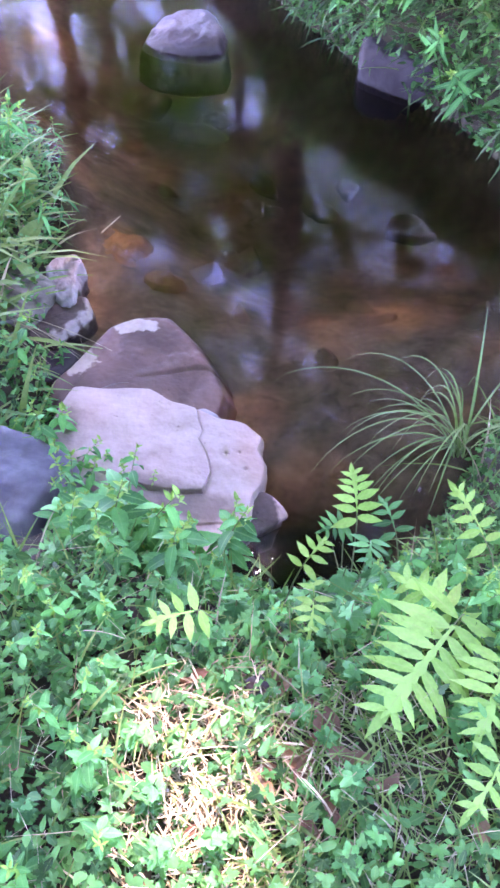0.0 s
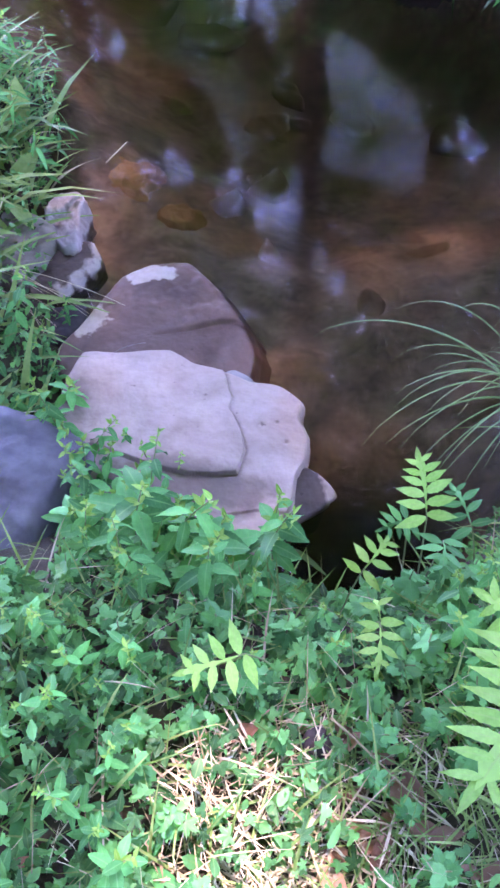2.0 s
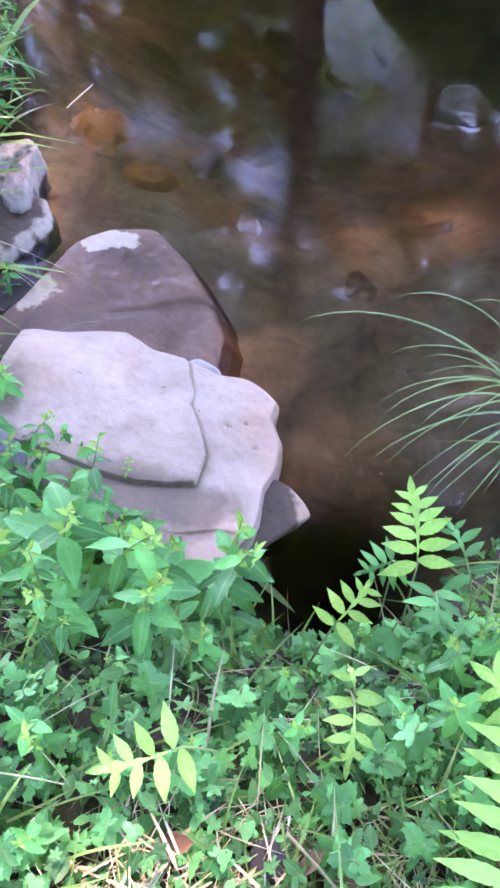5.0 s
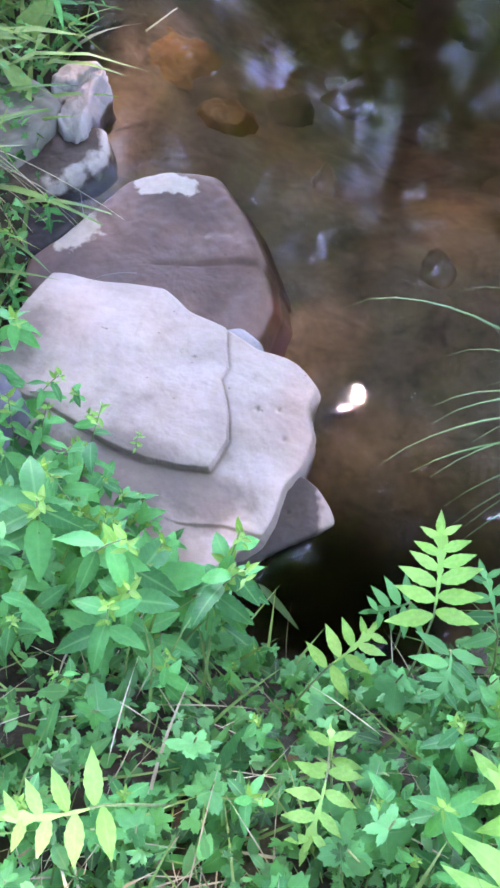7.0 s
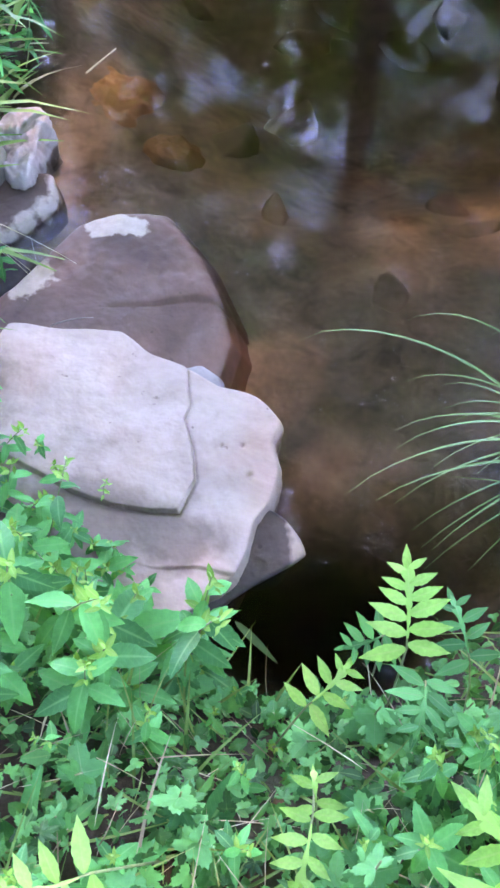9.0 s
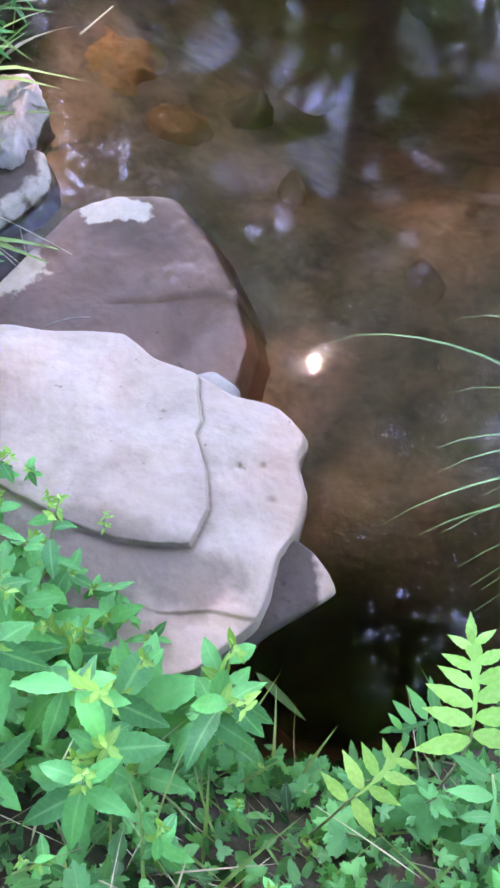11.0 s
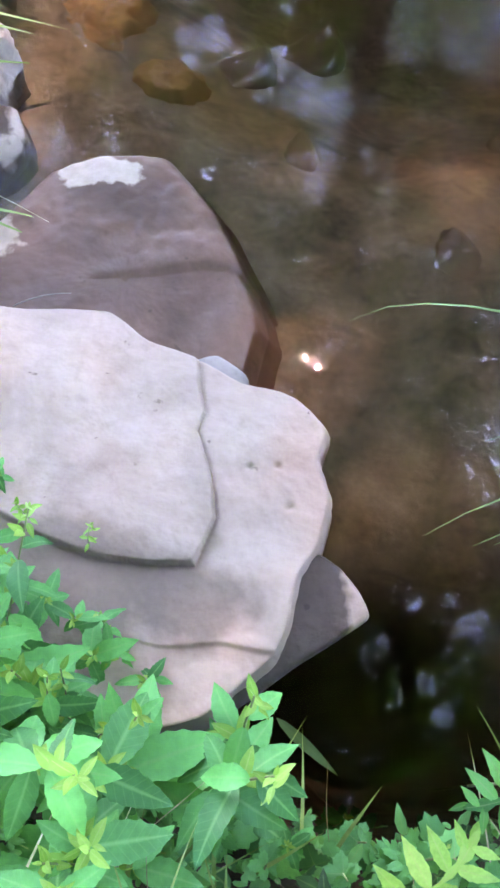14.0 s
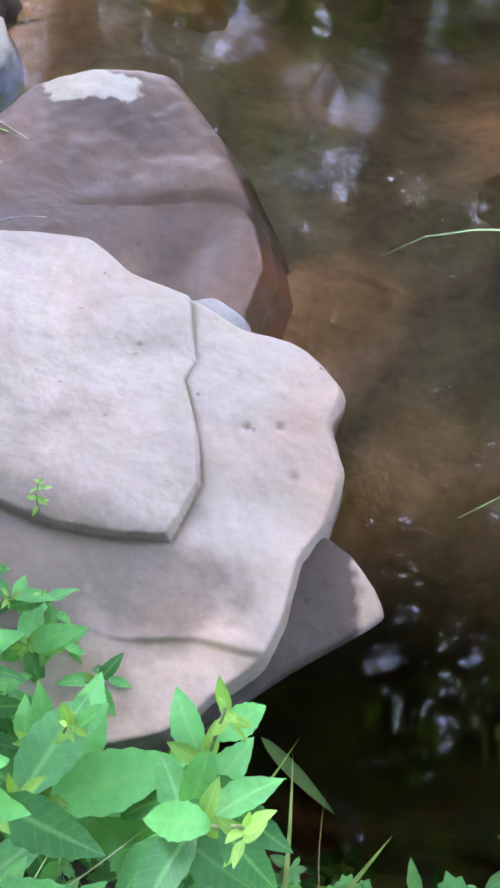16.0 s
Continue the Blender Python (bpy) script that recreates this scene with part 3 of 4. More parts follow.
rock("rock", [(-0.36, 4.56), (-0.30, 4.72), (-0.16, 4.82), (0.0, 4.78), (0.07, 4.6), (0.05, 4.45), (-0.1, 4.42), (-0.26, 4.46)],
     lambda x, y: 0.085 + 0.08 * x - 0.5 * (x + 0.08) ** 2 - 0.2 * max(0, 4.6 - y), -0.2, FAR, "rounded grey rock standing alone in the stream", None, 110, 26, 0.06, 0.03, 0.012, 9)
rock("rock", [(0.74, 4.20), (0.78, 4.42), (0.98, 4.5), (1.2, 4.45), (1.25, 4.1), (1.12, 3.95), (0.92, 4.04)],
     lambda x, y: 0.17 + 0.05 * (x - 0.8), -0.2, DARK, "dark rock under the overhanging far bank", None, 110, 26, 0.04, 0.02, 0.015, 10)
rock("rock", [(-0.53, 3.0), (-0.50, 3.09), (-0.41, 3.16), (-0.36, 3.12), (-0.28, 3.11), (-0.25, 3.03), (-0.30, 2.96), (-0.28, 2.90), (-0.36, 2.90), (-0.43, 2.93), (-0.49, 2.91)],
     lambda x, y: -0.075 - 1.2 * ((x + 0.40) ** 2 + (y - 3.04) ** 2), -0.25, SUNLIT_BED, "stone under shallow water, coloured orange for the sun on it", None, 110, 24, 0.02, 0.06, 0.014, 11)
rock("rock", [(-0.25, 2.89), (-0.17, 2.91), (-0.12, 2.85), (-0.14, 2.80), (-0.20, 2.79), (-0.26, 2.83)],
     lambda x, y: -0.10, -0.25, SUNLIT_BED, "small stone under shallow water, coloured orange for the sun on it", None, 80, 16, 0.02, 0.05, 0.012, 12)


def bed_stones():
    r = random.Random(12)
    done = 0
    while done < 20:
        x, y = r.uniform(-0.55, 1.25), r.uniform(1.6, 4.7)
        if float(stream_distance(np.array([x]), np.array([y]))[0]) > -0.12 or (x < 0.2 and y < 2.6) or (x < 0.9 and y < 2.25):
            continue
        size = r.uniform(0.07, 0.2)
        k = r.randint(5, 7)
        a0, squash = r.uniform(0, 6), r.uniform(0.55, 0.9)
        pts = []
        for i in range(k):
            a = 2 * math.pi * i / k
            q = size * r.uniform(0.5, 1.15)
            u, v = q * math.cos(a), q * squash * math.sin(a)
            pts.append((x + u * math.cos(a0) - v * math.sin(a0), y + u * math.sin(a0) + v * math.cos(a0)))
        h = gz(x, y) + r.uniform(0.004, 0.018)
        tagged(rock("stone", pts, lambda p, q, h=h: h, h - 0.12, BED, "silt-covered brown stone lying on the stream bed", None, 40, 8, 0.02, 0.02, 0.008, 20 + done), group="stones on the stream bed")
        done += 1


bed_stones()


# ---- trees over the stream ----
# where shafts of sun come down through the leaves: a place, the shaft's radius and the share of leaves missing from it
GAPS = [((-0.03, 0.80, 0.5), 0.10, 1.0), ((-0.01, 0.66, 0.5), 0.11, 1.0), ((-0.01, 0.52, 0.5), 0.10, 1.0), ((-0.49, 2.75, 0.09), 0.035, 0.95), ((-0.40, 3.04, -0.05), 0.06, 0.4),
        ((-0.85, 5.0, 0), 0.07, 0.8)]
GAPS += [((x, y, 0), wide, share) for x, y, wide, share in ((0.20, 1.50, 0.06, 0.35), (0.24, 1.72, 0.06, 0.35), (0.27, 1.95, 0.11, 0.64), (0.14, 2.06, 0.09, 0.42))]


# openings in the leaves where the sky shows: azimuth and height in degrees as seen from the stream
WINDOWS = [(-22, 44), (-20.5, 41), (-21, 37), (-18, 43), (-14, 38.5), (-8.7, 46.5), (-5.7, 51.5), (-9, 38), (-1, 39.5), (1, 41.5), (-0.5, 36), (-1, 50), (3, 47.5), (11.3, 52.2),
           (11.2, 47), (11.7, 56), (19.7, 51.6), (15, 50.4), (8, 45.6), (2, 45), (-26, 50)]
WINDOWS = [Vector((math.sin(radians(a)) * math.cos(radians(e)), math.cos(radians(a)) * math.cos(radians(e)), math.sin(radians(e)))) for a, e in WINDOWS]
SHAFTS = [(Vector(g), rad, share) for g, rad, share in GAPS]


def crown_mesh(r, centre, spread_r, leaves, clumps, origin, size=(0.05, 0.10)):
    """Loose clumps of small leaves round centre; lets the sun's shafts through."""
    shapes = [([(0, 0, 0), (-w, 0.45, 0.07), (0, 1, -0.12), (w, 0.45, 0.07)], [(0, 2, 1), (0, 3, 2)], [1, 0, 1, 0]) for w in (0.27, 0.36)]
    poses = []
    hubs = []
    for _ in range(clumps):
        while True:
            v = Vector((r.uniform(-1, 1), r.uniform(-1, 1), r.uniform(-1, 1)))
            if 0.15 < v.length < 1:
                break
        hubs.append(Vector(centre) + Vector((v.x * spread_r[0], v.y * spread_r[1], v.z * spread_r[2])))
    for _ in range(leaves):
        h = r.choice(hubs)
        p = h + Vector((r.gauss(0, 0.34), r.gauss(0, 0.34), r.gauss(0, 0.20)))
        length = r.uniform(*size)
        m = turn(p, r.uniform(0, 6.3), r.gauss(0, 0.6), r.gauss(0, 0.6), length)
        w = m @ Vector((0, 0.5, 0)) + Vector(origin)
        if any((w - g - SUN * (w - g).dot(SUN)).length < rad + 0.42 * length and r.random() < share for g, rad, share in SHAFTS):
            continue
        ray = w - Vector((0.1, 2.45, 0))
        if any(ray.normalized().dot(v) > math.cos(0.010 + 0.25 * length / ray.length) for v in WINDOWS) and r.random() < 0.8:
            continue
        poses.append((r.randrange(2), m))
    return scatter_mesh("crown", shapes, poses, CANOPY), hubs


def tree(x, y, height, radius, leaves, seed, clumps=60, lean=(0, 0), low=0.35, size=(0.10, 0.19), trunk_r=None, label="leafy broadleaf tree, for the stream's mirror image and for blocking sky light"):
    r = random.Random(seed)
    z = gz(x, y) - 0.05
    root = new("tree", None)
    root.location = (x, y, z)
    trunk_r = trunk_r or height * 0.012
    pts = [(lean[0] * s * s + 0.08 * math.sin(s * 5 + seed), lean[1] * s * s + 0.08 * math.cos(s * 4 + seed), height * 0.9 * s) for s in np.linspace(0, 1, 10)]
    part("trunk", mesh("trunk", *tube_data(pts, [trunk_r * (1.25 - 1.1 * s) for s in np.linspace(0, 1, 10)], 9), BARK), root)
    centre = (lean[0] * 0.7, lean[1] * 0.7, height * (1 + low) / 2)
    me, hubs = crown_mesh(r, centre, (radius, radius, height * (1 - low) / 2), leaves, clumps, (x, y, z), size)
    for h in hubs[:14]:
        k = max(2, min(8, int(9 * (h.z - 0.12 * height) / height)))
        a = Vector(pts[k])
        part("limb", mesh("limb", *tube_data(arc(a, h, 0.15, 5), [trunk_r * 0.4 * (1.1 - s) + 0.004 for s in np.linspace(0, 1, 6)], 5), BARK), root)
    part("crown", me, root)
    return tagged(root, label, "tree", "trees along the stream")


tree(0.6, 6.4, 9.5, 2.8, 9000, 31, 340, (-0.3, 0.0), 0.45, (0.06, 0.115))
tree(-2.2, 8.0, 11, 3.0, 8000, 32, 300, (0.3, -0.5), 0.25, (0.06, 0.115))
tree(0.3, 12.5, 14, 3.2, 11000, 33, 220, (0, 0), 0.25, (0.08, 0.16), trunk_r=0.09)
tree(3.2, 6.8, 10, 2.6, 14000, 34, 260, (-0.3, 0), 0.1, (0.07, 0.14))
tree(2.8, 10.5, 11, 2.8, 13000, 48, 300, (0, 0), 0.15, (0.08, 0.16))
tree(6.0, 9.0, 12, 3.2, 9000, 36, 120, (0, 0), 0.15)
# crowns added beside and behind: they cover the zenith and darken the pool's mirror
tree(-3.6, 2.6, 9, 2.8, 10000, 37, 160, (1.2, 0), 0.4)
tree(3.6, 1.2, 9, 2.8, 14000, 38, 240, (-3.4, 1.0), 0.4)
tree(-0.6, -3.2, 10, 3.0, 8500, 39, 160, (0.2, 1.9), 0.4)
tree(-2.2, 0.2, 8.5, 2.6, 7500, 42, 160, (1.2, 0.8), 0.5)
# three leaning trees added out of view to keep direct sun off slab and bed
tree(1.95, 4.75, 5.6, 0.95, 3000, 45, 120, (-2.95, -0.55), 0.64, (0.06, 0.12), trunk_r=0.06, label="slender tree leaning over the stream, added to keep sun off slab and bed")
tree(2.5, 5.7, 6.2, 1.1, 2400, 46, 110, (-2.2, -0.2), 0.62, (0.06, 0.12), trunk_r=0.06, label="slender tree leaning over the stream, added to keep sun off slab and bed")
tree(-2.3, 7.6, 6.8, 1.1, 1500, 47, 110, (3.0, -2.2), 0.62, (0.06, 0.12), trunk_r=0.06, label="slender tree leaning over the stream, added to keep sun off slab and bed")
tree(-5.5, 10.5, 13, 3.2, 5500, 40, 140, (0, 0), 0.15)
tree(-6.0, 4.5, 11, 3.0, 8000, 43, 120, (0, 0), 0.15)
tree(6.5, 4.0, 11, 3.0, 8000, 44, 120, (0, 0), 0.1)
tree(1.5, 14.5, 10, 3.2, 8000, 49, 240, (0, 0), 0.1)
tree(-1.9, 10.2, 9.5, 2.2, 9000, 50, 200, (0, 0), 0.12, (0.07, 0.14))
far = tree(-2.2, 17.0, 15, 3.8, 9000, 41, 160, (0, 0), 0.08, (0.14, 0.28))
r = random.Random(5)
for i in range(26):
    a = 2 * math.pi * i / 26 + r.uniform(-0.08, 0.08)
    d = r.uniform(17, 26)
    x, y = d * math.sin(a), 2 + d * math.cos(a)
    copy_thing(far, turn((x, y, gz(x, y) - 0.05), r.uniform(0, 6.3), 0, 0, r.uniform(0.8, 1.2)))

# unseen copies added close behind and beside the banks to block sky light
for i, a in enumerate((70, 115, 155, 178, 200, 222, 245, 292)):
    d = 8.2 + 1.6 * (i % 2)
    x, y = 0.2 + d * math.sin(radians(a)), 1.8 + d * math.cos(radians(a))
    copy_thing(far, turn((x, y, gz(x, y) - 0.05), r.uniform(0, 6.3), 0, 0, r.uniform(0.85, 1.05)))

# ---- plants: the kinds ----
def leaf_set(name, mat, count, length, width, **kw):
    return [mesh(name, *blade(length * (0.9 + 0.06 * k), width * (0.9 + 0.07 * k), seed=k, **kw)[:2], mat, blade(length, width, seed=k, **kw)[2]) for k in range(count)]


OVATE = leaf_set("leaf", LEAF, 6, 0.066, 0.027, n=14, peak=0.42, teeth=0.09, fold=0.25, droop=0.32, wave=0.06)
SMALL = leaf_set("leaf", YOUNG, 3, 0.026, 0.010, n=6, peak=0.42, fold=0.3, droop=0.1)
LANCE = leaf_set("leaf", LEAF, 3, 0.085, 0.017, n=9, peak=0.38, fold=0.2, droop=0.35, wave=0.04)
BROAD = leaf_set("leaf", LEAF, 3, 0.10, 0.040, n=12, peak=0.45, teeth=0.03, fold=0.3, droop=0.35, wave=0.05)
LOBES = [mesh("leaf", *lobed(0.034, 5 if k else 3, 0.08, 0.15, 0.5, k)[:2], LOBED, lobed(0.034, 5 if k else 3, 0.08, 0.15, 0.5, k)[2]) for k in range(3)]


def leafy_plant(height, seed, leaves=OVATE, count=13, spiral=2.4, top=True, name="leafy_plant"):
    """An upright herb: a bent stem, toothed leaves set round it and a tuft of young leaves on top."""
    r = random.Random(seed)
    root = new(name, None)
    bend = Vector((r.uniform(-0.25, 0.25), r.uniform(-0.25, 0.25), 0)) * height
    pts = [Vector((0, 0, height * s)) + bend * s * s for s in np.linspace(0, 1, 7)]
    part("stem", mesh("stem", *tube_data(pts, [0.0024 - 0.0012 * s for s in np.linspace(0, 1, 7)], 5), STEM), root)
    for i in range(count):
        s = 0.22 + 0.74 * (i + r.uniform(-0.2, 0.2)) / count
        p = Vector((0, 0, height * s)) + bend * s * s
        a = i * spiral + r.uniform(-0.3, 0.3)
        size = (0.75 + 0.5 * math.sin(math.pi * min(1, s * 0.9))) * r.uniform(0.55, 1.15)
        part("leaf", r.choice(leaves), root, turn(p, a, r.uniform(-0.6, 0.45), r.uniform(-0.5, 0.5), size))
        # a pair of small leaves sprouts from every second joint
        if leaves is OVATE and i % 3 == 1:
            for sg in (-0.6, 0.6):
                part("leaf", r.choice(SMALL), root, turn(p, a + sg, r.uniform(0.1, 0.9), r.uniform(-0.4, 0.4), r.uniform(0.7, 1.3)))
    if top:
        p = pts[-1]
        for i in range(7):
            part("leaf", r.choice(SMALL), root, turn(p - Vector((0, 0, 0.006 * i)), i * 2.4 + r.uniform(-0.5, 0.5), 1.15 - 0.2 * i + r.uniform(-0.25, 0.25), r.uniform(-0.4, 0.4), r.uniform(0.5, 1.15)), "pale young leaf" if i == 0 else "")
    return root


def leaflet_data(k, length, width):
    """A pointed oval with a wavy edge."""
    v, f, rib = blade(length, width, 20, 0.44, 0.03, 0.10, 0.12, 0.04, k)
    return [(x * (1.12 - 0.5 * (y / length) ** 3) * (1 + 0.05 * math.sin(34 * y / length + k)), y, z) for x, y, z in v], f, rib


LEAFLETS = [mesh("leaflet", *leaflet_data(k, 1.0, 0.32)[:2], FERN, leaflet_data(k, 1.0, 0.32)[2]) for k in range(4)]
NARROW = [mesh("leaflet", *leaflet_data(k, 1.0, 0.23)[:2], FERN, leaflet_data(k, 1.0, 0.23)[2]) for k in range(4)]
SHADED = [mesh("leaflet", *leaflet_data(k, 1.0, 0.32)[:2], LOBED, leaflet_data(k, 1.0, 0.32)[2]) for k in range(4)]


def fern(base, tip, width, pairs, seed, up=(0, -0.35, 1), label="bright yellow-green fern frond on the bank", stalk=0.12, leaflets=LEAFLETS):
    """A sensitive fern frond: a stalk from the ground, a midrib from base to tip and lobed leaflets in pairs."""
    r = random.Random(seed)
    b, t = Vector(base), Vector(tip)
    way = (t - b).normalized()
    root = new("fern", None)
    foot = b - way * stalk * 0.6
    foot.z = gz(foot.x, foot.y) - 0.01
    root.location = foot
    n = (Vector(up) - way * Vector(up).dot(way)).normalized()
    side = way.cross(n)
    pts = [Vector((0, 0, 0)), (b - foot) * 0.6 + Vector((0, 0, 0.02)), b - foot] + [b - foot + (t - b) * s + n * 0.02 * math.sin(3 * s) for s in (0.35, 0.7, 0.98)]
    part("midrib", mesh("midrib", *tube_data(pts, [0.002, 0.0018, 0.0016, 0.0013, 0.001, 0.0004], 5), STEM), root)
    verts, faces, rib = [], [], []
    for i in range(15):
        s = 0.12 + 0.88 * i / 14
        c = b - foot + (t - b) * s + n * (0.02 * math.sin(3 * s) + 0.0012)
        w = width * (0.012 + 0.075 * s ** 2.2) * (1 + 0.35 * math.cos(2 * math.pi * s * pairs)) * min(1.0, 7 * (1.0 - s) + 0.03)
        verts += [c - side * w, c + n * 0.0006, c + side * w]
        rib += [0, 1, 0]
        if i:
            k, m = 3 * i - 3, 3 * i
            faces += [(k, k + 1, m + 1, m), (k + 1, k + 2, m + 2, m + 1)]
    part("wing", mesh("wing", verts, faces, leaflets[0].materials[0], rib), root)
    for i in range(pairs):
        s = i / pairs
        p = b - foot + (t - b) * s + n * 0.02 * math.sin(3 * s)
        span = width / 2 * (1.04 - 0.66 * s ** 1.5) * (0.95 if i == 0 else 1)
        for sg in (-1, 1):
            p = b - foot + (t - b) * (s + (0.3 / pairs if sg > 0 else 0)) + n * 0.02 * math.sin(3 * s)
            a = (-0.12 if i == 0 else 0.12) + 0.5 * s + r.uniform(-0.14, 0.14)
            d = side * sg * math.cos(a) + way * math.sin(a) + n * r.uniform(-0.08, 0.12)
            part("leaflet", leaflets[(i + (sg > 0)) % 4], root, facing(p, d, n + side * sg * 0.15, span * r.uniform(0.88, 1.08)))
    p = t - foot - (t - b) * 0.14
    part("leaflet", leaflets[1], root, facing(p, way, n, (t - b).length * 0.30))
    return tagged(root, label, "fern", "ferns on the bank")


def sedge(root_at, tips, seed):
    """A tuft of long arching blades."""
    r = random.Random(seed)
    o = Vector(root_at)
    root = new("sedge", None)
    root.location = o
    for tip, rise, w in tips:
        a = Vector((r.uniform(-0.02, 0.02), r.uniform(-0.02, 0.02), 0))
        b = Vector(tip) - o
        n = 14
        verts, faces, rib = [], [], []
        flat = Vector((b.x, b.y, 0)).normalized()
        side = Vector((-flat.y, flat.x, 0))
        for i in range(n + 1):
            s = i / n
            p = Vector((a.x + (b.x - a.x) * s ** 1.25, a.y + (b.y - a.y) * s ** 1.25, a.z + (b.z - a.z) * s + rise * 3.6 * s * (1 - s) ** 0.8))
            ww = w * (1 - s ** 3) * (0.7 + 0.3 * min(1, s * 5)) + 0.0003
            verts += [p - side * ww + Vector((0, 0, ww * 0.6)), p, p + side * ww + Vector((0, 0, ww * 0.6))]
            rib += [0, 0.9, 0]
            if i:
                k, m = 3 * i - 3, 3 * i
                faces += [(k, k + 1, m + 1, m), (k + 1, k + 2, m + 2, m + 1)]
        part("blade", mesh("blade", verts, faces, SEDGE, rib), root)
    return tagged(root, "tuft of long arching green sedge blades over the water", "sedge")


# ---- ferns and sedge on the near bank ----
fern((0.374, 1.375, 0.40), (0.368, 1.493, 0.445), 0.135, 6, 1, (0, -0.5, 1))
fern((0.242, 1.300, 0.31), (0.305, 1.368, 0.33), 0.11, 4, 2)
fern((0.250, 1.150, 0.43), (0.232, 1.055, 0.43), 0.10, 4, 3)
fern((0.256, 1.160, 0.40), (0.250, 1.205, 0.40), 0.09, 2, 4)
fern((0.004, 1.067, 0.55), (-0.100, 1.040, 0.55), 0.118, 4, 5)
fern((0.545, 1.065, 0.51), (0.345, 0.845, 0.53), 0.28, 9, 6, (0, -0.2, 1), leaflets=NARROW)
fern((0.560, 1.060, 0.48), (0.435, 1.180, 0.47), 0.17, 5, 7)
fern((0.610, 0.965, 0.52), (0.52, 0.80, 0.54), 0.20, 7, 8, leaflets=NARROW)
fern((0.555, 0.765, 0.55), (0.47, 0.665, 0.55), 0.12, 4, 9)
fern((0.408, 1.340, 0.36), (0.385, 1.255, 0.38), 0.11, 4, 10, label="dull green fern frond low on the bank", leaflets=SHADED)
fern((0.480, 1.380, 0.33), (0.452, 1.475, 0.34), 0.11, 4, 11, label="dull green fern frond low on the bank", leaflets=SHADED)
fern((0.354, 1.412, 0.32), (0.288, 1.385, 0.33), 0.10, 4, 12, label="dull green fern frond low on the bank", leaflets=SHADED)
fern((0.66, 1.28, 0.44), (0.60, 1.42, 0.47), 0.12, 5, 13)


def sedge_tips():
    r = random.Random(3)
    tips = [((0.20, 2.085, 0.10), 0.20, 0.003), ((0.40, 2.12, 0.12), 0.22, 0.002), ((0.31, 1.74, 0.09), 0.20, 0.0024), ((0.41, 1.735, 0.08), 0.17, 0.0024), ((0.44, 1.68, 0.08), 0.15, 0.0022),
            ((0.46, 1.65, 0.07), 0.15, 0.0022), ((0.54, 1.60, 0.10), 0.13, 0.003), ((0.63, 1.565, 0.10), 0.10, 0.0035), ((0.76, 1.60, 0.12), 0.08, 0.0025), ((0.80, 2.02, 0.50), 0.02, 0.004), ((0.95, 1.95, 0.42), 0.05, 0.003)]
    for _ in range(26):
        a = r.uniform(1.6, 4.6) if r.random() < 0.7 else r.uniform(-1.5, 1.6)
        d = r.uniform(0.2, 0.42)
        tips.append(((0.75 + d * math.cos(a), 1.80 + d * 0.7 * math.sin(a), r.uniform(0.06, 0.22)), r.uniform(0.08, 0.2), r.uniform(0.002, 0.0034)))
    return tips


sedge((0.76, 1.80, 0.10), sedge_tips(), 4)

# ---- leafy herbs ----
BANK = "leafy herbs on the bank"
herbs = [tagged(leafy_plant(0.26 + 0.03 * (k % 3), 50 + k, OVATE, 12 + k % 3), "upright herb with toothed mid-green leaves on the bank", "herb", BANK) for k in range(5)]
lances = [tagged(leafy_plant(0.30, 70 + k, LANCE, 16, 2.4, True, "willowherb"), "narrow-leaved green herb leaning over the water", "herb", "narrow-leaved herbs") for k in range(3)]
docks = [tagged(leafy_plant(0.05, 60 + k, BROAD, 4, 2.0, False, "dock_plant"), "low plant with a few broad green leaves on the bank", "herb", "broad-leaved low plants") for k in range(3)]
lobed_herbs = [tagged(leafy_plant(0.12, 80 + k, LOBES, 7, 2.4, False, "buttercup_plant"), "low herb with lobed green leaves", "herb", "lobed-leaf herbs") for k in range(3)]


def put(kinds, spots, seed, lean=0.12, lo=0.85, hi=1.15, sink=0.01):
    """Each place gets a copy; the first copies are the built plants themselves."""
    r = random.Random(seed)
    for x, y, s in spots:
        ob = r.choice(kinds)
        m = turn((x, y, gz(x, y) - sink), r.uniform(0, 6.3), r.gauss(0, lean), r.gauss(0, lean), s * r.uniform(lo, hi))
        copy_thing(ob, m)


def ring_spots(seed, count, box, keep, size=(0.8, 1.1), apart=0.05):
    r = random.Random(seed)
    out, tries = [], 0
    while len(out) < count and tries < 9000:
        tries += 1
        x, y = r.uniform(box[0], box[2]), r.uniform(box[1], box[3])
        if keep(x, y) and all(math.hypot(x - a, y - b) > apart for a, b, _ in out):
            out.append((x, y, r.uniform(*size)))
    return out


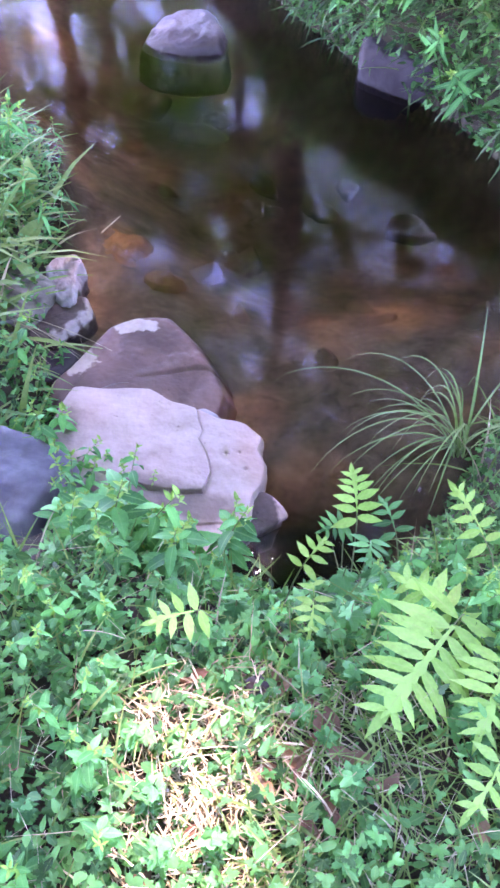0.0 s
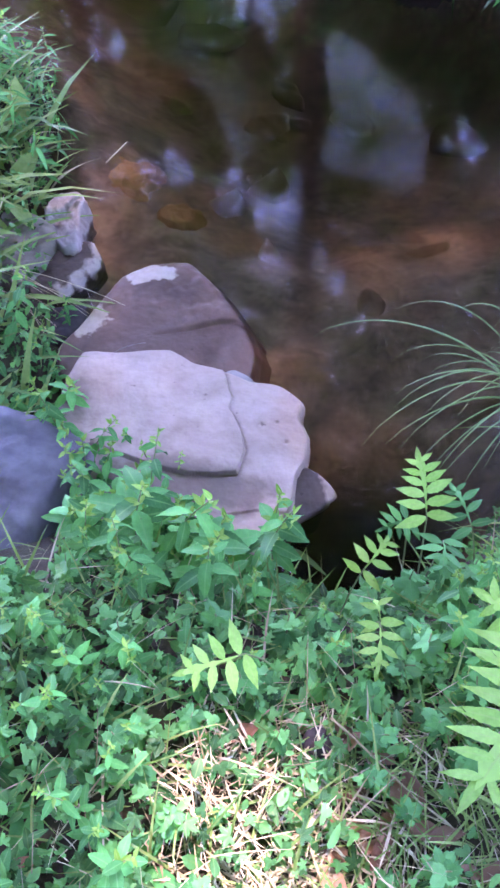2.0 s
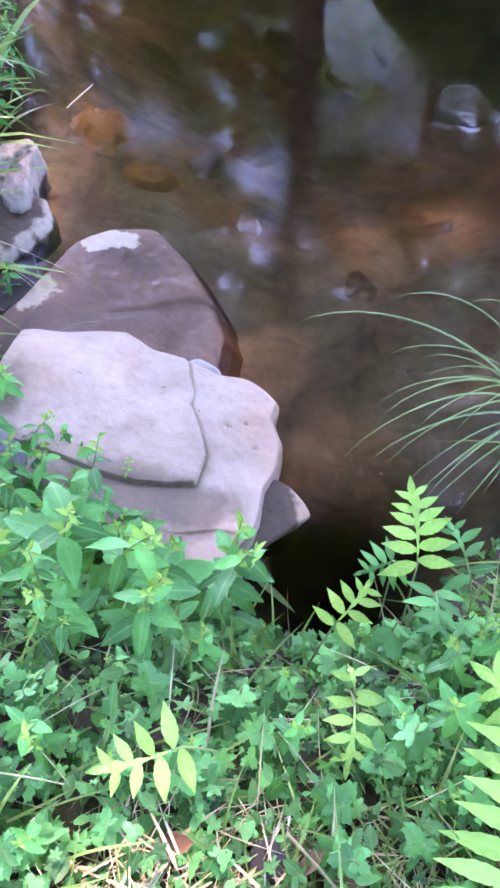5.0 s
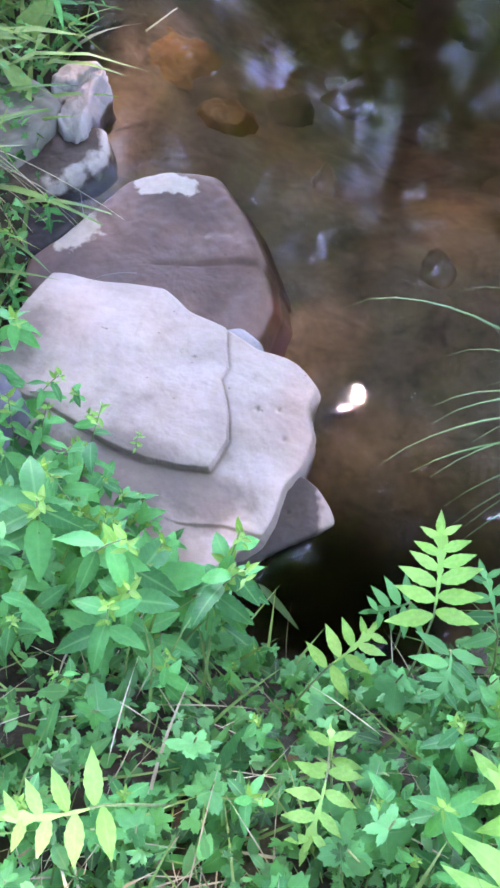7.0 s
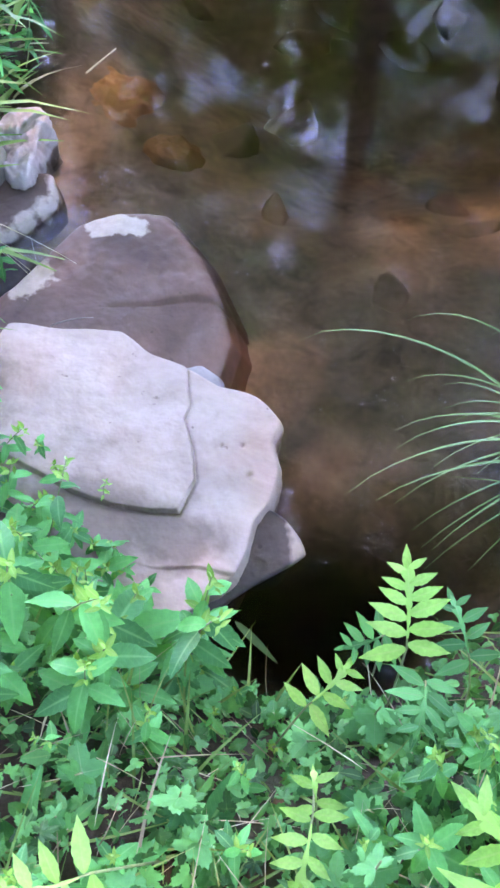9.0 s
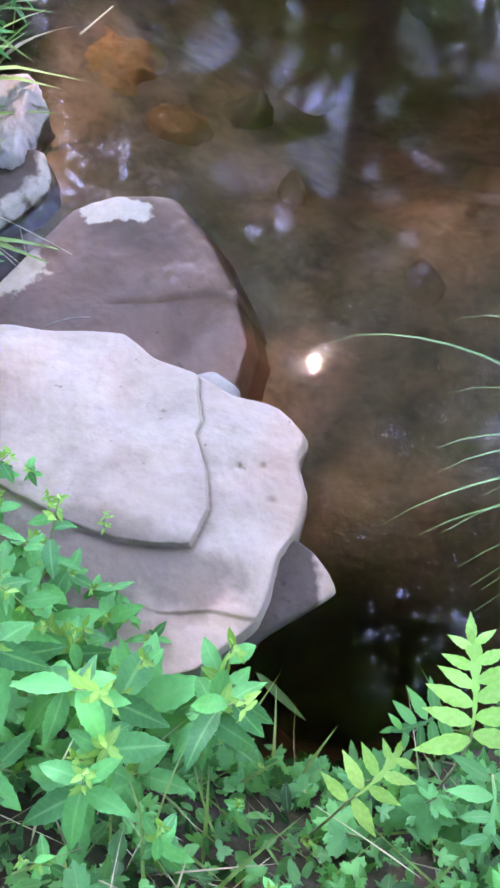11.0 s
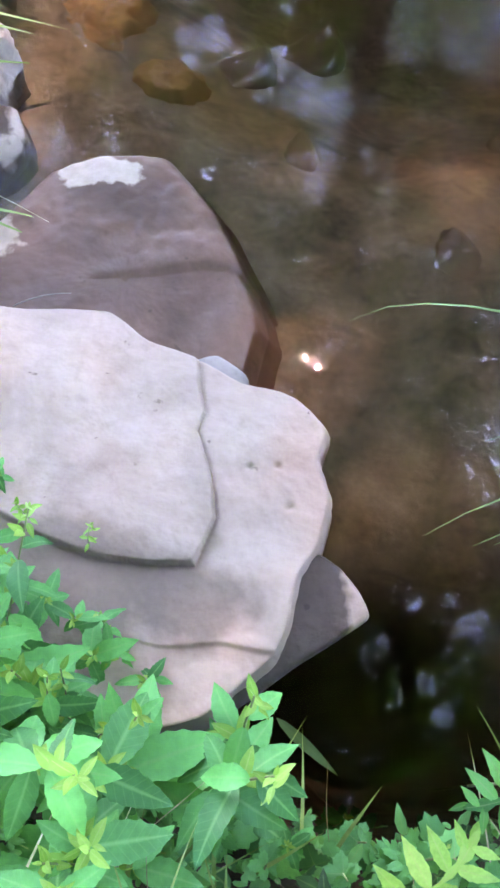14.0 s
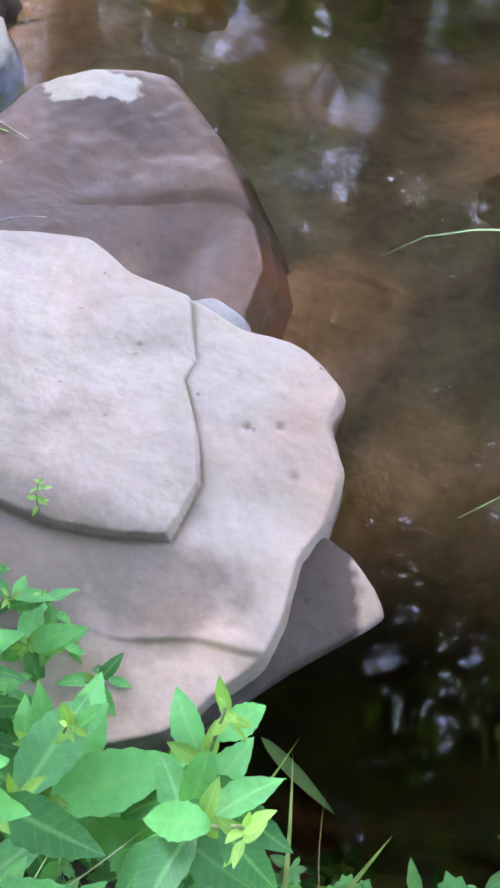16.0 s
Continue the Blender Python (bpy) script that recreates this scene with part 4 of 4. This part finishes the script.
# the tall clump between boulder and slab
put(herbs, [(0.07, 1.36, 1.0), (0.03, 1.35, 1.05), (-0.03, 1.395, 1.05), (-0.08, 1.43, 1.05), (-0.14, 1.47, 1.0), (-0.20, 1.50, 0.9), (-0.25, 1.55, 0.9), (-0.29, 1.60, 0.8),
            (-0.02, 1.31, 1.0), (-0.10, 1.34, 1.0), (-0.17, 1.39, 1.0), (-0.24, 1.44, 1.0), (-0.31, 1.50, 0.9), (-0.34, 1.57, 0.8), (-0.07, 1.27, 0.8), (-0.16, 1.30, 0.8),
            (-0.25, 1.34, 0.8), (-0.33, 1.40, 0.8), (-0.39, 1.47, 0.7), (-0.36, 1.66, 0.7), (-0.48, 1.93, 0.75), (-0.45, 1.84, 0.8), (-0.43, 1.76, 0.85), (-0.40, 1.70, 0.85), (-0.50, 2.02, 0.6), (-0.38, 1.60, 0.9), (-0.02, 1.435, 0.7), (-0.07, 1.42, 0.75), (-0.12, 1.425, 0.7), (0.015, 1.425, 0.65), (-0.17, 1.45, 0.75)], 5)
# herbs leaning out from the bank over the slab's edge
rl = random.Random(44)
for x, y, size in ((-0.45, 1.78, 0.85), (-0.42, 1.70, 0.95), (-0.39, 1.64, 1.0), (-0.35, 1.58, 1.05), (-0.30, 1.53, 1.1), (-0.25, 1.50, 1.05), (-0.20, 1.475, 1.0), (-0.15, 1.45, 0.9), (-0.40, 1.74, 0.75), (-0.33, 1.62, 0.75)):
    lean = Matrix.Rotation(rl.uniform(0.2, 0.42), 4, Vector((-0.75, 0.65, 0)))
    copy_thing(rl.choice(herbs), Matrix.Translation((x, y, max(gz(x, y), 0.04) - 0.01)) @ lean @ Matrix.Rotation(rl.uniform(0, 6.3), 4, "Z") @ Matrix.Scale(0.85 * size, 4))
put(herbs, ring_spots(6, 14, (-0.5, 0.55, -0.15, 1.25), lambda x, y: True, (0.4, 0.65), 0.08), 7)
put(herbs, ring_spots(8, 20, (0.30, 1.05, 0.75, 1.40), lambda x, y: y < 1.1 + 0.35 * x + 0.12, (0.45, 0.75), 0.06), 9)
put(lobed_herbs, ring_spots(10, 70, (-0.5, 0.5, 0.75, 1.36), lambda x, y: y < 1.34, (0.5, 1.0), 0.055), 11)
put(herbs, ring_spots(18, 34, (-0.45, 0.45, 0.7, 1.33), lambda x, y: not (-0.12 < x < 0.4 and y < 1.0), (0.35, 0.6), 0.06), 19)
put(docks, ring_spots(30, 18, (-0.55, 0.55, -0.16, 1.0), lambda x, y: True, (0.55, 0.95), 0.07), 31, 0.25)
put(docks, ring_spots(32, 7, (-0.1, 0.92, 0.12, 1.15), lambda x, y: True, (0.7, 1.0), 0.07), 33, 0.25)
put(lobed_herbs, ring_spots(34, 16, (0.28, 0.95, 0.72, 1.38), lambda x, y: y < 1.12 + 0.4 * x, (0.8, 1.35), 0.06), 35, 0.2)
put(lobed_herbs, ring_spots(36, 14, (-0.45, 0.95, 0.28, 1.36), lambda x, y: True, (0.75, 1.2), 0.07), 37, 0.2)
put(lobed_herbs, ring_spots(38, 9, (0.05, 1.29, 0.46, 1.41), lambda x, y: True, (0.8, 1.2), 0.05), 39, 0.2, sink=-0.02)
put(herbs, ring_spots(40, 5, (0.08, 1.27, 0.34, 1.37), lambda x, y: True, (0.35, 0.5), 0.05), 41, 0.25)
# bank on the slab's far side
put(herbs, ring_spots(12, 12, (-0.75, 1.85, -0.5, 2.3), lambda x, y: x < -0.52 + 0.1 * (y - 1.85), (0.5, 0.8), 0.07), 13)
put(lances, ring_spots(14, 26, (-1.0, 2.62, -0.6, 3.6), lambda x, y: True, (0.7, 1.0), 0.07), 15, 0.3)
# far bank
put(lances, ring_spots(16, 40, (0.5, 3.4, 2.2, 5.6), lambda x, y: 0.0 < float(stream_distance(np.array([x]), np.array([y]))[0]) < 0.5, (0.8, 1.4), 0.08), 17, 0.35)
for ob in herbs + lances + docks + lobed_herbs:
    for o in (*ob.children_recursive, ob):
        bpy.data.objects.remove(o)


# ---- ground cover, grass, straw ----
def cover():
    r = random.Random(21)
    shapes = [lobed(1.0, 3, 0.10, 0.2, 0.5, 1), lobed(1.0, 5, 0.12, 0.2, 0.5, 2), blade(1.6, 0.9, 6, 0.45, 0.1, 0.2, 0.2, 0.03, 3), blade(1.8, 0.7, 6, 0.4, 0.12, 0.2, 0.25, 0.03, 4)]
    poses = []
    # stretches of bank: x and y from, to, how many, leaf size, height over the soil
    for x0, y0, x1, y1, n, small, large, up in ((-0.75, 0.25, 1.05, 1.50, 10000, 0.007, 0.024, 0.085), (-1.6, -0.5, 1.8, 2.0, 5000, 0.012, 0.022, 0.06), (0.55, 1.35, 1.5, 2.15, 3500, 0.008, 0.02, 0.09),
                                                (-1.3, 1.8, -0.45, 4.0, 5000, 0.010, 0.022, 0.14), (0.3, 3.0, 2.4, 5.6, 34000, 0.018, 0.042, 0.20), (-3.0, 4.0, -0.6, 5.0, 1500, 0.02, 0.035, 0.12)):
        xs, ys = np.array([r.uniform(x0, x1) for _ in range(n)]), np.array([r.uniform(y0, y1) for _ in range(n)])
        d, z = stream_distance(xs, ys), ground_height(xs, ys)
        for x, y, dd, zz in zip(xs, ys, d, z):
            if dd < -0.02 or dd > (1.6 if y < 2.5 else 0.45) or (-0.5 < x < 0.2 and y > 1.42) or (x < -0.38 and 1.3 < y < 1.86):
                continue
            bare = (noise.noise(Vector((x * 3.1, y * 3.1, 7))) if y < 2.5 else 0) + (0.1 if -0.15 < x < 0.5 and y < 0.95 else 0) + 0.9 * math.exp(-((x - 0.22) ** 2 + (y - 0.80) ** 2) / 0.010) + 0.85 * math.exp(-((x + 0.03) / 0.10) ** 2 - ((y - 0.66) / 0.24) ** 2)
            if r.random() < 0.8 * bare:
                continue
            h = up * r.random() ** 1.6 + 0.004
            poses.append((r.choices(range(4), (5, 4, 4, 3))[0], turn((x, y, max(zz, 0.01) + h), r.uniform(0, 6.3), r.gauss(0.1, 0.5), r.gauss(0, 0.45), r.uniform(small, large))))
    ob = new("ground_cover", scatter_mesh("ground_cover", shapes, poses, COVER))
    tagged(ob, "dense low green leaves covering the bank", "ground cover", kind="stuff")


def grass():
    r = random.Random(22)
    shapes = [blade(1.0, 0.035, 5, 0.3, 0, 0.2, 0.55, 0.1, 1), blade(1.0, 0.03, 5, 0.3, 0, 0.2, 0.9, 0.1, 2), blade(1.0, 0.045, 5, 0.3, 0, 0.2, 0.3, 0.1, 3),
              blade(1.0, 0.07, 6, 0.35, 0, 0.25, 0.9, 0.1, 4), blade(1.0, 0.09, 6, 0.35, 0, 0.25, 0.6, 0.1, 5)]
    near, dry, coarse = [], [], []
    n = 22000
    xs, ys = np.array([r.uniform(-1.6, 2.6) for _ in range(n)]), np.array([r.uniform(-0.3, 6.5) for _ in range(n)])
    d, z = stream_distance(xs, ys), ground_height(xs, ys)
    for x, y, dd, zz in zip(xs, ys, d, z):
        if dd < 0.0 or dd > 1.4 or (-0.5 < x < 0.2 and y > 1.4):
            continue
        tall = 0.13 if y < 1.6 else 0.21
        patch = noise.noise(Vector((x * 2.3, y * 2.3, 3)))
        if y < 1.6 and patch < -0.05 and r.random() < 0.7:
            continue
        if x < -0.45 and y > 1.8 and r.random() < 0.45:
            continue
        m = turn((x, y, zz - 0.005), r.uniform(0, 6.3), r.uniform(0.5, 1.35), r.gauss(0, 0.2), tall * r.uniform(0.5, 1.2))
        wide = x < -0.45 and y > 1.8
        (near if r.random() < 0.93 else dry).append((r.randrange(3, 5) if wide else r.randrange(3), m))
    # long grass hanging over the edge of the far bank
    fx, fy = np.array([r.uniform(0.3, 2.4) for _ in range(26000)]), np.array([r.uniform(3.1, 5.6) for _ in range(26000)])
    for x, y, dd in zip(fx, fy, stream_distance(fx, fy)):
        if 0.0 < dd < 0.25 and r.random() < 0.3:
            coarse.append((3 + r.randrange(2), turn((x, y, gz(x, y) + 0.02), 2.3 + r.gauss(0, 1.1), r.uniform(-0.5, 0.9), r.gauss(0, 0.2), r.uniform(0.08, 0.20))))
    for _ in range(1500):
        x, y = r.gauss(0.12, 0.2), r.uniform(0.35, 1.0)
        dry.append((r.randrange(3), turn((x, y, gz(x, y) + r.uniform(0.0, 0.03)), r.uniform(0, 6.3), r.gauss(0.05, 0.2), r.gauss(0, 0.2), r.uniform(0.03, 0.095))))
    for _ in range(800):
        x, y = r.gauss(-0.02, 0.09), r.uniform(0.36, 0.95)
        dry.append((r.randrange(3), turn((x, y, gz(x, y) + r.uniform(0.0, 0.035)), r.gauss(0.5, 1.1), r.gauss(0.1, 0.25), r.gauss(0, 0.2), r.uniform(0.04, 0.12))))
    for _ in range(1500):
        x, y = r.uniform(0.08, 0.7), r.uniform(0.3, 0.98)
        near.append((r.randrange(3), turn((x, y, gz(x, y) - 0.004), r.uniform(0, 6.3), r.uniform(0.2, 1.2), r.gauss(0, 0.2), r.uniform(0.05, 0.12))))
    # thin dead stems standing and lying among the herbs
    shapes.append(blade(1.0, 0.012, 5, 0.3, 0, 0.2, 0.35, 0.06, 6))
    for _ in range(620):
        x, y = r.uniform(-0.55, 0.8), r.uniform(0.4, 1.38)
        dry.append((5, turn((x, y, gz(x, y) + r.uniform(0.0, 0.05)), r.uniform(0, 6.3), r.gauss(0.3, 0.4), r.gauss(0, 0.3), r.uniform(0.05, 0.17))))
    tagged(new("grass", scatter_mesh("grass", shapes, near, GRASS)), "green grass blades among the herbs on the banks", "grass", kind="stuff")
    tagged(new("bank_grass", scatter_mesh("bank_grass", shapes, coarse, SHADE_GRASS)), "coarse grass hanging over the far bank, coloured dark for its shade", "grass", kind="stuff")
    tagged(new("straw", scatter_mesh("straw", shapes, dry, STRAW)), "dry bleached grass lying on the bank", "straw", kind="stuff")


def litter():
    r = random.Random(23)
    shapes = [blade(1.0, 0.5, 6, 0.45, 0.1, 0.5, -0.3, 0.1, k) for k in range(3)]
    for i in range(44):
        x, y = (r.gauss(0.22, 0.055), r.gauss(0.80, 0.07)) if i < 30 else (r.uniform(-0.4, 0.6), r.uniform(0.5, 1.2))
        me = mesh("dead_leaf", *shapes[i % 3][:2], DEAD, shapes[i % 3][2])
        ob = new("dead_leaf", me)
        ob.matrix_world = turn((x, y, gz(x, y) + 0.012), r.uniform(0, 6.3), r.gauss(0, 0.3), r.gauss(0, 0.4), r.uniform(0.035, 0.07))
        tagged(ob, "curled brown dead leaf on the bank", "dead leaf", "dead leaves")


def twig(a, b, radius, label, sag=0.01, mat=TWIG):
    o = Vector(a)
    me = mesh("twig", *tube_data([p - o for p in arc(a, b, sag, 6)], [radius * (1 - 0.08 * i) for i in range(7)], 5), mat)
    ob = new("twig", me)
    ob.location = o
    tagged(ob, label, "twig", "twigs and dry stalks")


def meadow():
    """Rank growth over the banks farther off: tufts of grass and broad leaves."""
    r = random.Random(29)
    shapes = [blade(1.0, 0.07, 3, 0.35, 0, 0.25, 0.8, 0, 1), blade(1.0, 0.10, 3, 0.35, 0, 0.25, 0.5, 0, 2), blade(0.5, 0.24, 3, 0.42, 0, 0.2, 0.3, 0, 3)]
    n = 15000
    rad = np.array([1.0 + 11 * r.random() ** 0.8 for _ in range(n)])
    ang = np.array([r.uniform(0, 2 * math.pi) for _ in range(n)])
    xs, ys = 0.2 + rad * np.cos(ang), 2.0 + rad * np.sin(ang)
    d, z = stream_distance(xs, ys), ground_height(xs, ys)
    poses = []
    for x, y, dd, zz in zip(xs, ys, d, z):
        if dd < 0.12 or (-1.0 < x < 1.2 and -0.1 < y < 2.2):
            continue
        for _ in range(4):
            poses.append((r.randrange(3), turn((x + r.gauss(0, 0.08), y + r.gauss(0, 0.08), zz - 0.01), r.uniform(0, 6.3), r.uniform(0.3, 1.3), r.gauss(0, 0.2), r.uniform(0.14, 0.34))))
    tagged(new("meadow_plants", scatter_mesh("meadow_plants", shapes, poses, GRASS)), "rank grass and broad leaves under the trees", "undergrowth", kind="stuff")


cover()
grass()
meadow()
litter()
twig((-0.250, 1.715, 0.098), (-0.205, 1.815, 0.095), 0.0014, "thin pale dry stalk lying on the slab", 0.006)
twig((-0.402, 2.235, -0.01), (-0.440, 2.350, 0.06), 0.0012, "thin dry stalk standing from the wet rock", 0)
twig((-0.355, 2.118, 0.045), (-0.262, 2.150, 0.045), 0.0014, "pale forked stalk lying on the wet rock", 0.01)
twig((-0.66, 2.40, 0.12), (-0.33, 2.31, 0.03), 0.0014, "long dry grass stalk drooping from the bank", 0.02, STRAW)
twig((-0.67, 2.41, 0.11), (-0.42, 2.26, 0.02), 0.0012, "long dry grass stalk drooping from the bank", 0.02, STRAW)
twig((-0.66, 2.38, 0.10), (-0.62, 2.23, 0.02), 0.0014, "long dry grass stalk drooping from the bank", 0.01, STRAW)
twig((-0.43, 3.0, 0.0), (-0.36, 3.09, 0.012), 0.003, "short pale stick floating by the orange bed stone", 0.0, STRAW)
twig((0.14, 0.97, 0.50), (0.27, 0.83, 0.50), 0.0022, "bleached dry stalk lying on the bank", 0.01, STRAW)
twig((-0.17, 0.97, 0.50), (-0.30, 0.80, 0.51), 0.002, "bleached dry stalk lying on the bank", 0.01, STRAW)
twig((-0.28, 1.05, 0.48), (-0.15, 1.03, 0.50), 0.0018, "bleached dry stalk arching on the bank", 0.03, STRAW)
twig((-0.23, 0.90, 0.5), (-0.21, 0.72, 0.53), 0.0022, "bleached dry stalk lying on the bank", 0.01, STRAW)
rock("stone", [(0.09, 0.935), (0.10, 0.96), (0.125, 0.967), (0.145, 0.95), (0.142, 0.92), (0.115, 0.912)],
     lambda x, y: gz(0.117, 0.94) + 0.03 - 8 * ((x - 0.117) ** 2 + (y - 0.94) ** 2), gz(0.117, 0.94) - 0.02, DARK, "small dark purple stone lying among bank plants", None, 50, 12, 0.01, 0.004, 0.006, 62)
rs = random.Random(77)
for k in range(9):
    x, y = -0.66 + rs.uniform(-0.03, 0.03), 2.36 + rs.uniform(-0.06, 0.06)
    twig((x, y, 0.11), (x + rs.uniform(0.03, 0.26), y - rs.uniform(0.04, 0.16), rs.uniform(0.015, 0.05)), 0.0012, "long dry grass stalk drooping from the bank", 0.02, STRAW)
rock("rock", [(-0.05, 2.04), (-0.01, 2.062), (0.035, 2.035), (0.045, 2.0), (0.02, 1.97), (-0.03, 1.98)],
     lambda x, y: 0.022 - 0.2 * (x + 0.02), -0.1, PALE, "small grey chip of stone wedged behind the slab", None, 60, 12, 0.01, 0.01, 0.004, 61)


def seedling(x, y, z, size, seed, label, leaves=SMALL):
    ob = leafy_plant(0.12, seed, leaves, 6, 2.4, True, "seedling")
    ob.matrix_basis = turn((x, y, z), seed, 0.1, 0.1, size)
    tagged(ob, label, "seedling")


seedling(-0.152, 1.69, slab_top(-0.152, 1.69) - 0.004, 0.45, 91, "tiny pale green seedling in a crack of the slab")
seedling(-0.235, 1.72, slab_top(-0.235, 1.72) - 0.004, 0.6, 92, "small green seedling at the edge of the slab")
for k, (x, y, size) in enumerate(((-0.20, 1.61, 0.55), (-0.152, 1.585, 0.5), (-0.112, 1.575, 0.42), (-0.085, 1.548, 0.5), (-0.045, 1.522, 0.45), (-0.13, 1.54, 0.6), (-0.29, 1.78, 0.4))):
    seedling(x, y, slab_top(x, y) - 0.006, size, 101 + k, "small green herb rooted at the mossy edge of the slab", OVATE)


def drooping_leaf():
    v, f, rib = blade(0.105, 0.015, 10, 0.4, 0.05, 0.2, 0.5, 0.05, 5)
    # borrows the shade-darkened grass material for this leaf's dull green
    ob = new("fallen_leaf", mesh("fallen_leaf", v, f, SHADE_GRASS, rib))
    ob.matrix_world = facing((0.115, 1.490, 0.035), (0.085, -0.070, 0.01), (0.2, -0.3, 1))
    tagged(ob, "long pale green leaf trailing in the water", "leaf")


drooping_leaf()
